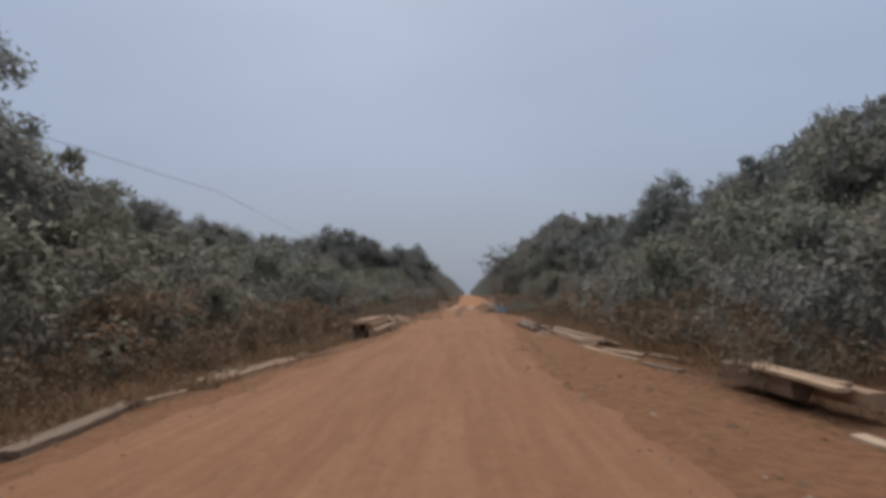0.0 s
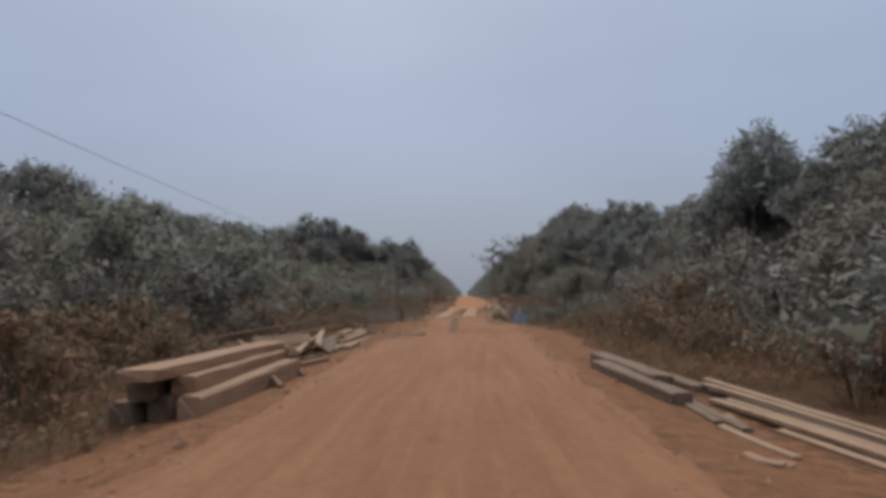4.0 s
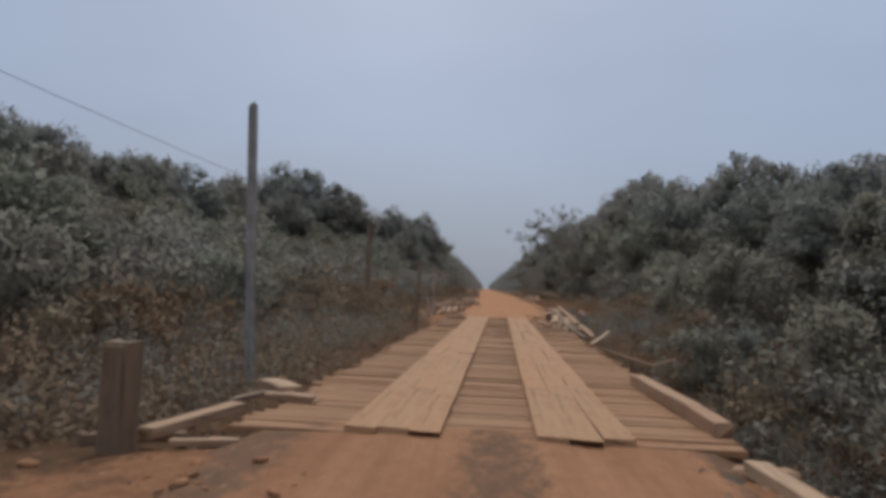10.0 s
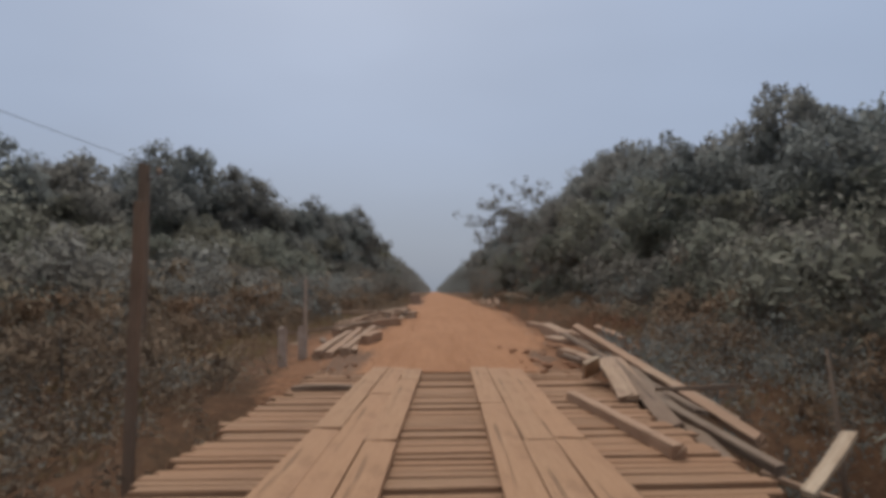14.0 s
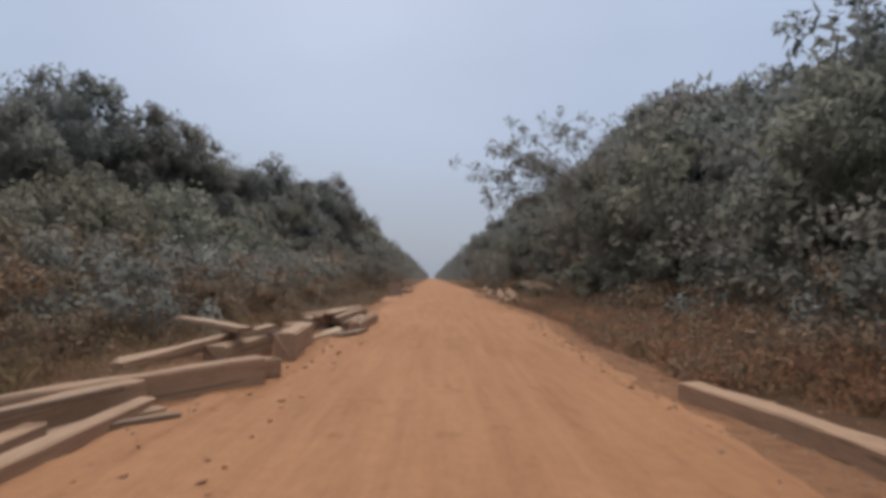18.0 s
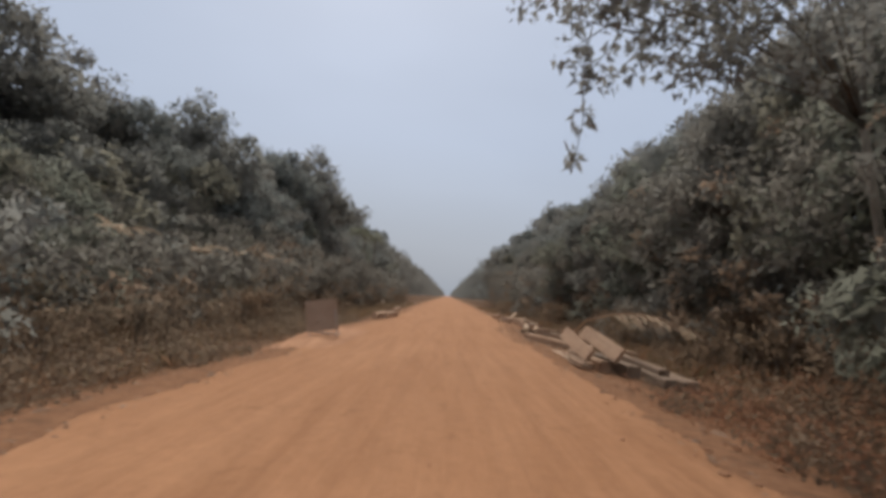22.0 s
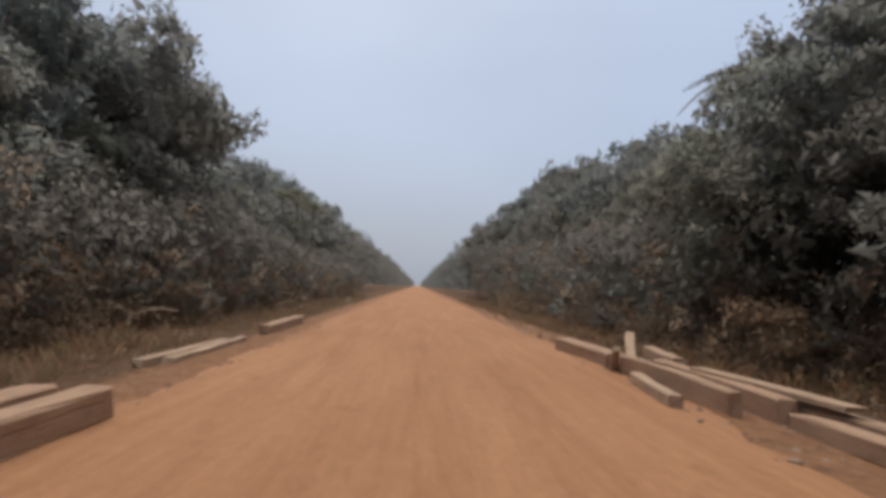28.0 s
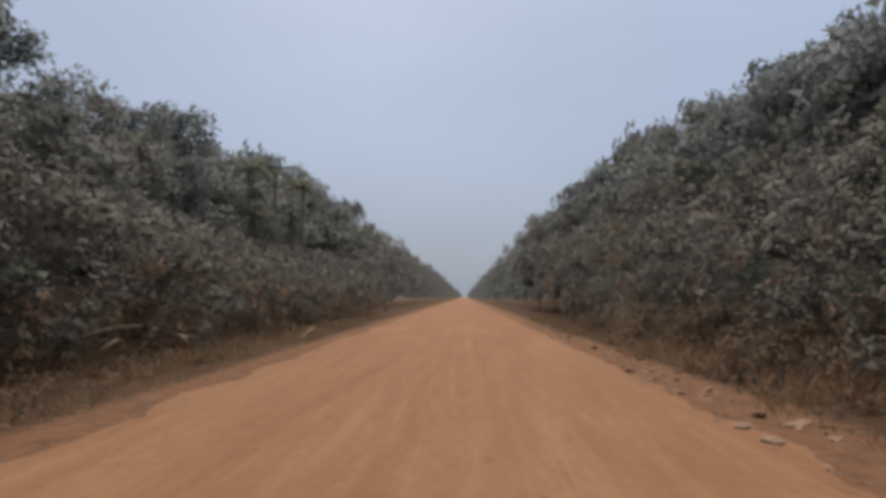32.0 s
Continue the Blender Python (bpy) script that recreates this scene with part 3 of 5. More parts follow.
timber("plank", G, 4.4, 24.1, 4.75, 23.3, 0.14, 0.1)
timber("plank", G, 4.7, 19.3, 5.1, 17.3, 0.18, 0.06, 0.06)
timber("grey", G, 4.05, 17.6, 4.3, 15.4, 0.16, 0.06)
timber("old", G, 4.62, 13.4, 4.66, 10.7, 0.34, 0.34, z0=-0.28)
timber("pale", G, 4.58, 12.9, 4.48, 9.2, 0.2, 0.06, z0=0.05)
timber("plank", G, 4.8, 13.2, 4.74, 9.6, 0.22, 0.06, z0=0.05)
timber("plank", G, 5.05, 12.6, 4.98, 9.2, 0.24, 0.24, z0=-0.22)
timber("pale", G, 4.22, 8.4, 4.42, 6.7, 0.22, 0.07)
timber("grey", G, 3.2, 35.5, 3.7, 30.2, 0.2, 0.07)
G = "stack of heavy beams on the verge"
timber("beam", G, -4.37, 28.50, -4.02, 32.70, 0.36, 0.34)
timber("old", G, -4.87, 28.70, -4.62, 33.30, 0.36, 0.34)
timber("old", G, -5.32, 28.50, -5.17, 33.50, 0.36, 0.34)
timber("beam", G, -4.57, 28.80, -4.37, 33.10, 0.34, 0.28, 0.32)
timber("old", G, -5.07, 28.50, -5.02, 33.40, 0.36, 0.28, 0.32)
timber("beam", G, -4.92, 28.10, -4.62, 33.50, 0.55, 0.16, 0.6)
timber("grey", G, -5.12, 32.90, -3.67, 30.70, 0.09, 0.08, 0.8, 0.02)
timber("grey", G, -4.82, 34.10, -3.72, 32.50, 0.09, 0.08, 0.6, 0.02)
timber("grey", G, -5.22, 35.70, -4.12, 32.90, 0.08, 0.07, 0.3, 0.5)
timber("grey", G, -4.62, 33.10, -3.92, 35.50, 0.22, 0.08, 0.15, 0.0)
G = "jumbled plank pile on the verge"


def jumble(pieces, first):
    for k, (x0, y0, x1, y1, up) in enumerate(pieces, first):
        wide = (0.24, 0.3, 0.2, 0.28)[k % 4]
        timber(("plank", "grey", "beam", "plank", "plank")[k % 5], G, x0, y0, x1, y1, wide, (0.08, 0.14, 0.07)[k % 3], up, max(0.0, up - 0.06), (0, 0, 14, 0, -10)[k % 5], 0.05)


jumble(((-8.3, 39.9, -8.0, 46.2, 0.25),
         (-6.6, 38.4, -5.2, 41.2, 0.20),
         (-5.0, 37.2, -6.2, 46.2, 0.22),
         (-6.9, 43.2, -8.9, 53.0, 0.10),
         (-5.2, 50.1, -5.4, 47.4, 0.0),
         (-5.7, 39.1, -5.1, 43.4, 0.24),
         (-5.5, 45.2, -4.6, 44.8, 0.1),
         (-8.0, 42.6, -8.2, 45.0, 0.0),
         (-5.9, 36.8, -6.3, 42.2, 0.12),
         (-7.4, 37.0, -6.5, 43.0, 0.05),
         (-6.4, 34.6, -5.4, 37.4, 0.05),
         (-7.2, 35.4, -6.9, 39.0, 0.0)), 0)
timber("plank", G, -4.02, 38.7, -3.93, 40.15, 0.26, 0.14)
timber("plank", G, -4.2, 38.3, -4.38, 40.4, 0.12, 0.16)
timber("plank", G, -4.46, 37.3, -5.32, 42.0, 0.16, 0.08, z0=0.16, z1=0.3)
timber("plank", G, -4.78, 36.3, -5.3, 40.5, 0.14, 0.10, z0=0.02, z1=0.12)
timber("grey", G, -5.9, 40.2, -5.1, 44.3, 0.16, 0.06, z0=0.32, z1=0.38)
timber("grey", G, -7.6, 37.2, -5.2, 43.0, 0.08, 0.07, z0=0.36, z1=0.74)
timber("plank", G, -6.3, 37.7, -5.05, 39.0, 0.34, 0.08, z0=0.1, z1=0.12, roll=52)
timber("beam", G, -7.1, 38.0, -4.8, 35.75, 0.24, 0.2, z0=0.05, z1=0.1)
timber("old", G, -6.5, 37.15, -5.2, 36.25, 0.22, 0.16, z0=-0.2, z1=-0.12)
timber("old", G, -6.2, 36.5, -5.1, 35.6, 0.16, 0.1, z0=-0.2, z1=-0.14)
timber("grey", G, -4.95, 35.4, -5.25, 36.5, 0.2, 0.1)
timber("old", G, -4.72, 38.9, -4.78, 41.5, 0.5, 0.09, 0.0, None, 38)
timber("plank", G, -5.03, 43.5, -4.96, 45.6, 0.24, 0.07, z0=0.12, z1=0.1, roll=12)
timber("plank", G, -4.8, 43.0, -4.44, 46.1, 0.2, 0.07, z0=0.03, z1=0.05)
timber("grey", G, -4.66, 44.0, -4.5, 47.2, 0.16, 0.06, z0=-0.03, z1=0.0, roll=-8)
timber("plank", G, -4.5, 42.1, -3.95, 43.1, 0.2, 0.06)
timber("beam", G, -4.6, 40.9, -4.3, 44.5, 0.17, 0.24)
timber("plank", G, -4.32, 41.4, -4.12, 44.3, 0.14, 0.1)
timber("plank", G, -5.2, 37.1, -4.66, 38.7, 0.14, 0.08)
timber("grey", G, -5.0, 37.2, -4.6, 38.3, 0.12, 0.05)
timber("grey", G, -4.7, 45.6, -4.3, 47.6, 0.2, 0.06, 0.04)
timber("plank", G, -7.3, 46.4, -7.05, 48.4, 0.1, 0.05, 0.2)
timber("old", G, -5.6, 36.6, -4.9, 41.6, 0.26, 0.22)
G = "beams along the shoulder"
timber("old", G, 2.35, 34.3, 2.6, 30.2, 0.34, 0.3)
timber("old", G, 2.1, 32.9, 2.5, 29.0, 0.3, 0.2)
timber("grey", G, 2.9, 34.0, 3.3, 30.6, 0.25, 0.12)
timber("grey", G, 2.1, 52.5, 2.6, 51.9, 0.2, 0.1)
G = "beam offcuts beside the road"
timber("pale", G, -5.85, 53.0, -5.45, 52.1, 0.36, 0.24, 0.0, 0.12)
timber("grey", G, -6.4, 50.6, -5.7, 51.4, 0.2, 0.07)
timber("plank", G, -4.32, 61.7, -3.88, 62.85, 0.2, 0.1, z0=-0.12, z1=-0.05)
timber("grey", G, -5.02, 61.8, -4.48, 62.95, 0.2, 0.14)
timber("plank", G, -4.02, 61.6, -3.4, 61.58, 0.1, 0.06, z0=-0.14, z1=-0.1)
timber("grey", G, -4.1, 63.25, -3.85, 63.65, 0.1, 0.05, z0=-0.04, z1=0.0)
timber("plank", G, -3.95, 64.05, -3.5, 63.5, 0.28, 0.14, z0=0.0)
timber("plank", G, -3.75, 63.4, -3.15, 63.3, 0.2, 0.08, z0=0.0)
G = "broken planks at the far end of the bridge"
timber("beam", G, 2.68, 92.8, 3.3, 84.6, 0.16, 0.15, z0=0.44, z1=-0.58, roll=20)
timber("grey", G, 2.45, 93.2, 2.95, 85.6, 0.2, 0.07, z0=0.3, z1=-0.35, roll=-12)
timber("plank", G, 2.95, 88.2, 3.35, 85.4, 0.16, 0.05, z0=0.0, z1=-0.42, roll=15)
timber("old", G, 2.1, 87.6, 2.75, 83.0, 0.13, 0.12, z0=-0.02, z1=-0.5, roll=8)
timber("grey", G, 2.6, 86.4, 3.2, 84.9, 0.07, 0.06, z0=-0.1, z1=0.15)
timber("grey", G, 2.35, 88.6, 1.72, 83.2, 0.2, 0.07, z0=0.12, z1=-0.1, roll=24)
timber("plank", G, 2.75, 89.4, 1.9, 82.8, 0.26, 0.07, z0=0.05, z1=-0.45, roll=-10)
timber("grey", G, 3.0, 90.2, 2.2, 82.2, 0.2, 0.1, z0=0.0, z1=-0.6, roll=10)
timber("grey", G, 3.3, 91.0, 2.5, 83.0, 0.2, 0.08, z0=-0.1, z1=-0.9)
timber("plank", G, 1.98, 87.2, 1.66, 84.7, 0.26, 0.07, z0=0.24, z1=0.0, roll=10)
timber("pale", G, 1.62, 86.7, 1.52, 86.2, 0.26, 0.07, z0=0.02, z1=0.3, roll=30)
timber("pale", G, 2.95, 82.9, 3.7, 83.4, 0.16, 0.06, z0=-0.66, z1=-0.18)
timber("plank", G, 2.3, 94.4, 2.95, 90.6, 0.3, 0.1, z0=0.1, z1=0.15, roll=8)
timber("beam", G, 2.05, 91.4, 2.7, 90.8, 0.3, 0.22)
timber("grey", G, 1.9, 90.4, 3.3, 89.2, 0.2, 0.08, 0.1, 0.05)
timber("plank", G, 2.5, 91.9, 2.2, 88.9, 0.22, 0.09, z0=-0.05, z1=0.06)
timber("plank", G, 3.2, 84.4, 4.93, 81.16, 0.08, 0.07, z0=-0.85, z1=-1.2)
timber("plank", G, 4.93, 81.12, 5.75, 81.25, 0.07, 0.06, z0=-1.2, z1=-0.95)
timber("old", G, 3.2, 88.0, 2.5, 82.6, 0.22, 0.2, z0=-0.5, z1=-1.5)
G = "long squared beams beside the road"
timber("beam", G, -3.46, 91.4, -3.88, 100.9, 0.2, 0.2)
timber("beam", G, -3.20, 91.3, -3.63, 102.0, 0.2, 0.2)
timber("beam", G, -2.88, 91.5, -3.2, 103.4, 0.2, 0.2)
timber("plank", G, -3.66, 92.2, -4.1, 100.2, 0.16, 0.1)
timber("plank", G, -2.72, 91.9, -2.88, 93.6, 0.18, 0.12)
timber("plank", G, -2.98, 94.9, -2.96, 97.5, 0.16, 0.14)
timber("beam", G, -2.7, 94.6, -2.53, 97.0, 0.24, 0.27)
timber("grey", G, -5.4, 97.2, -3.3, 103.0, 0.07, 0.06, z0=0.12, z1=0.22)
timber("plank", G, -5.5, 98.7, -5.15, 99.2, 0.3, 0.06)
timber("grey", G, -4.3, 97.8, -4.7, 99.8, 0.2, 0.1)
timber("grey", G, -3.44, 101.9, -2.68, 102.8, 0.14, 0.06)
G = "squared beams along the road edge"
timber("beam", G, 3.16, 104.3, 3.74, 101.2, 0.32, 0.27)
timber("beam", G, 3.16, 100.3, 3.08, 96.0, 0.40, 0.36)
timber("beam", G, 3.72, 99.2, 3.78, 96.9, 0.26, 0.3)
timber("plank", G, 4.2, 99.0, 4.25, 96.8, 0.3, 0.14)
timber("beam", G, 4.85, 99.6, 4.55, 95.0, 0.14, 0.6, 0.0, None, 18)
G = "collapsed beam pile beside the road"
timber("beam", G, -4.7, 102.7, -2.4, 105.1, 0.3, 0.37)
timber("beam", G, -4.36, 100.8, -3.46, 103.7, 0.28, 0.32)
timber("plank", G, -4.3, 101.2, -3.02, 103.2, 0.26, 0.08)
timber("beam", G, -2.58, 105.4, -2.36, 105.75, 0.3, 0.28)
timber("plank", G, -6.2, 112.6, -3.3, 107.7, 0.3, 0.1, 0.7, 0.5)
timber("plank", G, -4.4, 105.2, -3.7, 109.3, 0.2, 0.1, z0=0.12, z1=0.3)
timber("beam", G, -3.75, 107.4, -3.35, 109.2, 0.4, 0.42)
timber("plank", G, -5.2, 107.0, -3.2, 109.2, 0.3, 0.16, 0.2, 0.4)
timber("beam", G, -2.6, 107.6, -2.95, 111.4, 0.36, 0.48)
timber("plank", G, -3.4, 111.3, -2.9, 111.6, 0.3, 0.1, 0.36)
timber("pale", G, -3.6, 113.2, -3.5, 114.4, 0.24, 0.08, 0.28)
timber("grey", G, -3.75, 112.0, -3.45, 114.6, 0.34, 0.28)
timber("plank", G, -2.9, 111.2, -2.5, 113.0, 0.2, 0.1)
timber("grey", G, -5.4, 106.5, -4.2, 107.2, 0.2, 0.1)
G = "stacked planks at the road edge"
for k, (x0, y0, x1, y1, up) in enumerate(((-4.15, 117.7, -2.5, 119.7, 0.42), (-3.25, 114.9, -2.68, 119.9, 0.36), (-2.85, 115.5, -2.45, 119.9, 0.30))):
    timber("plank", G, x0, y0, x1, y1, 0.26, 0.09, up)
for k, (x0, y0, x1, y1, up) in enumerate(((-3.3, 115.2, -2.75, 119.6, 0.0), (-2.9, 115.8, -2.5, 119.6, 0.0), (-3.25, 115.1, -2.7, 119.5, 0.18), (-2.86, 115.6, -2.48, 119.8, 0.16), (-2.1, 113.7, -1.98, 118.3, 0.0), (-3.9, 117.2, -3.3, 119.4, 0.2))):
    timber(("beam", "grey", "beam", "plank", "beam", "grey")[k], G, x0, y0, x1, y1, 0.3, (0.19, 0.17, 0.18, 0.15, 0.27, 0.2)[k], up, None, (0, 6, -5, 0, 0, 0)[k])
timber("plank", G, -3.66, 115.3, -3.0, 119.4, 0.26, 0.06, 0.4)
timber("plank", G, -3.05, 115.0, -2.6, 119.7, 0.18, 0.05, 0.42)
timber("pale", G, -2.86, 113.4, -2.6, 114.4, 0.16, 0.1)
timber("pale", G, -2.65, 113.3, -2.4, 114.1, 0.15, 0.09)
timber("plank", G, -2.76, 111.9, -2.3, 113.0, 0.2, 0.08)
timber("grey", G, -2.3, 112.2, -2.05, 113.0, 0.2, 0.1)
timber("plank", G, -2.24, 113.9, -2.12, 116.4, 0.12, 0.05, 0.27)
timber("plank", G, -2.06, 114.6, -1.96, 118.2, 0.13, 0.03, 0.27)
timber("grey", G, -2.34, 114.0, -2.3, 117.6, 0.2, 0.16, 0.1)
timber("old", G, -2.05, 112.7, -1.86, 113.9, 0.22, 0.1)
G = "tilted boards on the shoulder"
timber("beam", G, 4.5, 142.6, 4.42, 138.5, 0.36, 0.09, z0=0.44, z1=0.08, roll=58)
timber("beam", G, 5.14, 143.0, 5.22, 138.8, 0.40, 0.09, z0=0.46, z1=0.08, roll=56)
timber("beam", G, 4.92, 143.4, 4.98, 139.3, 0.28, 0.3)
timber("old", G, 5.5, 143.0, 5.6, 138.9, 0.3, 0.32)
timber("old", G, 6.7, 146.5, 6.1, 138.2, 0.26, 0.2, 0.22)
timber("old", G, 6.3, 143.0, 6.0, 137.4, 0.3, 0.26, -0.02)
timber("plank", G, 4.74, 145.6, 4.52, 139.2, 0.24, 0.08)
timber("plank", G, 4.86, 143.9, 4.8, 139.8, 0.3, 0.08, 0.08)
timber("plank", G, 4.6, 142.4, 4.3, 139.4, 0.22, 0.06)
timber("plank", G, 4.36, 140.2, 4.3, 138.2, 0.2, 0.12, 0.06)
timber("plank", G, 4.98, 144.2, 4.7, 141.6, 0.36, 0.06, 0.04)
timber("old", G, 6.6, 140.0, 6.5, 137.4, 0.4, 0.3)
G = "short beams laid across two bearers on the verge"
timber("old", G, 4.7, 156.5, 6.7, 157.3, 0.2, 0.16)
timber("old", G, 5.1, 159.2, 6.9, 159.8, 0.2, 0.16)
timber("pale", G, 5.4, 160.2, 4.86, 155.5, 0.22, 0.2, 0.15)
timber("pale", G, 6.02, 160.7, 5.42, 155.9, 0.22, 0.2, 0.15)
timber("plank", G, 6.5, 160.5, 5.95, 156.4, 0.2, 0.18, 0.15)
timber("pale", G, 6.85, 159.6, 6.35, 156.3, 0.26, 0.16, 0.18, 0.26, 10)
G = "half-buried beams on the verge"
timber("plank", G, 4.8, 150.75, 6.4, 150.1, 0.26, 0.08, z0=0.31)
timber("beam", G, 4.85, 150.85, 6.8, 150.05, 0.28, 0.48)
timber("beam", G, 7.2, 151.9, 8.4, 151.2, 0.26, 0.28)
timber("beam", G, 4.35, 150.3, 6.2, 148.1, 0.38, 0.34, -0.08)
timber("beam", G, 6.6, 149.5, 8.2, 147.6, 0.34, 0.34, -0.06)
G = "fallen beams on the road edge"
timber("beam", G, 4.72, 175.3, 5.02, 171.7, 0.42, 0.32)
timber("beam", G, 4.95, 171.0, 5.1, 166.6, 0.2, 0.36)
timber("plank", G, 5.85, 175.2, 5.55, 173.8, 0.25, 0.2)
timber("plank", G, 6.4, 175.2, 5.35, 171.6, 0.22, 0.1, 0.62, 0.02)
timber("plank", G, 4.78, 170.9, 4.7, 170.6, 0.14, 0.12, 0.0, 0.4)
timber("plank", G, 4.7, 169.4, 4.4, 166.8, 0.2, 0.18)
timber("beam", G, 7.05, 175.6, 6.3, 171.6, 0.3, 0.44)
timber("beam", G, 5.75, 171.2, 5.9, 166.8, 0.26, 0.38)
timber("beam", G, 6.1, 169.0, 6.6, 164.2, 0.3, 0.34)
timber("plank", G, 5.85, 169.6, 6.3, 166.0, 0.3, 0.08, 0.37)
timber("beam", G, 5.75, 166.2, 5.9, 162.9, 0.3, 0.26)
timber("old", G, 6.9, 170.6, 7.0, 166.0, 0.26, 0.26)
G = "heavy beams sunk in the road edge"
timber("beam", G, -2.4, 160.2, -2.2, 164.7, 0.34, 0.32)
timber("beam", G, -2.95, 159.6, -2.85, 164.9, 0.34, 0.32)
timber("plank", G, -3.75, 169.6, -3.6, 174.2, 0.2, 0.16)
timber("plank", G, -3.4, 170.0, -3.3, 174.8, 0.2, 0.16)
timber("beam", G, -3.2, 176.6, -3.1, 181.6, 0.3, 0.3)

# ---------------------------------------------------------------- stones and broken earth
r = np.random.default_rng(31)


def stone_mesh(name, seed, material, flat=0.34, even=True):
    q = np.random.default_rng(seed)
    bm = bmesh.new()
    bmesh.ops.create_icosphere(bm, subdivisions=1, radius=0.5)
    shift = Vector(q.uniform(-9, 9, 3))
    for v in bm.verts:
        v.co *= 1 + 0.45 * noise.noise(v.co * 2.2 + shift) + q.normal(0, 0.07)
        v.co.z *= flat
    for f in bm.faces:
        f.smooth = even
    return bm_mesh(name, bm, material)


LUMPS = [stone_mesh("lump", 640 + i, M_RUBBLE, 0.32, False) for i in range(6)]
CLODS = [stone_mesh("clod", 600 + i, M_CLOD) for i in range(6)]
STONES = [stone_mesh("stone", 620 + i, M_STONE) for i in range(5)]


def heap(label, group, x0, x1, y0, y1, n, small, large, shapes, name):
    root = tagged(new("rubble_heap"), label, "rubble", group)
    cx, cy = (x0 + x1) / 2, (y0 + y1) / 2
    root.location = (cx, cy, surface(cx, cy))
    for _ in range(n):
        x, y, s = r.uniform(x0, x1), r.uniform(y0, y1), small + (large - small) * r.random() ** 2.5
        m = pose(x, y, surface(x, y) + s * 0.08, r.uniform(-25, 25), r.uniform(-25, 25), r.uniform(0, 360))
        part(name, shapes[r.integers(len(shapes))], root, "", Matrix.Translation(-root.location) @ m @ Matrix.Diagonal((s, s * r.uniform(0.6, 1), s, 1)))


heap("broken slabs and lumps of hardened laterite on the road edge", "earth rubble", -4.2, -2.0, 43.2, 46.2, 300, 0.035, 0.19, LUMPS, "lump")
heap("broken slabs and lumps of hardened laterite on the road edge", "earth rubble", -4.7, -2.9, 45.6, 48.6, 290, 0.04, 0.2, LUMPS, "lump")
heap("broken slabs and crumbs of hardened laterite on the road edge", "earth rubble", -4.2, -2.3, 42.9, 45.6, 300, 0.02, 0.12, LUMPS, "lump")
heap("broken lumps of laterite crossing the road", "earth rubble", -0.9, 2.4, 44.0, 48.0, 230, 0.025, 0.10, CLODS, "clod")
heap("earth lumps at the bridge's approach", "earth rubble", -7.0, -2.9, 49.0, 60.5, 300, 0.02, 0.13, LUMPS, "clod")
heap("earth lumps at the bridge's approach", "earth rubble", 0.9, 3.6, 49.5, 61.0, 260, 0.02, 0.13, LUMPS, "clod")
heap("reddish broken earth at the bridge's approach", "earth rubble", -6.4, -2.4, 49.5, 61.2, 300, 0.03, 0.2, CLODS, "clod")
heap("loose earth at the far end of the bridge", "earth rubble", 0.8, 2.6, 87.6, 93.5, 60, 0.06, 0.26, CLODS, "clod")
heap("loose earth at the far end of the bridge", "earth rubble", -3.2, -2.1, 87.2, 93.0, 35, 0.05, 0.2, CLODS, "clod")
heap("clods along the shoulder", "earth rubble", 1.2, 2.5, 91.0, 99.0, 50, 0.02, 0.09, LUMPS, "clod")
heap("pale stones beside the verge", "pale stones", 4.6, 6.2, 143.5, 150.5, 40, 0.05, 0.2, STONES, "stone")
heap("pale stones at the road's edge", "pale stones", 4.3, 6.0, 160.0, 176.0, 60, 0.05, 0.2, STONES, "stone")
heap("earth lumps along the edge of the road", "earth rubble", 4.6, 6.0, 178.0, 200.0, 190, 0.05, 0.3, LUMPS, "lump")
heap("broken crust along the edge of the road", "earth rubble", 4.8, 6.2, 198.0, 226.0, 160, 0.06, 0.34, LUMPS, "lump")
heap("earth lumps on the edge of the road", "earth rubble", -4.6, -3.2, 10.0, 42.0, 60, 0.04, 0.14, CLODS, "clod")
heap("earth lumps on the shoulder", "earth rubble", 1.2, 3.8, 4.0, 42.0, 120, 0.02, 0.10, CLODS, "clod")
heap("earth lumps on the road edge", "earth rubble", -2.7, -1.5, 98.0, 122.0, 220, 0.02, 0.12, CLODS, "clod")
heap("crumbled crust along the edge of the road", "earth rubble", 2.6, 4.2, 103.0, 118.0, 240, 0.02, 0.13, CLODS, "clod")
heap("crumbled crust along the edge of the road", "earth rubble", 3.5, 4.8, 117.0, 136.0, 200, 0.02, 0.12, CLODS, "clod")
heap("churned earth lumps on the shoulder", "earth rubble", 3.4, 5.2, 146.0, 160.0, 220, 0.03, 0.2, LUMPS, "clod")


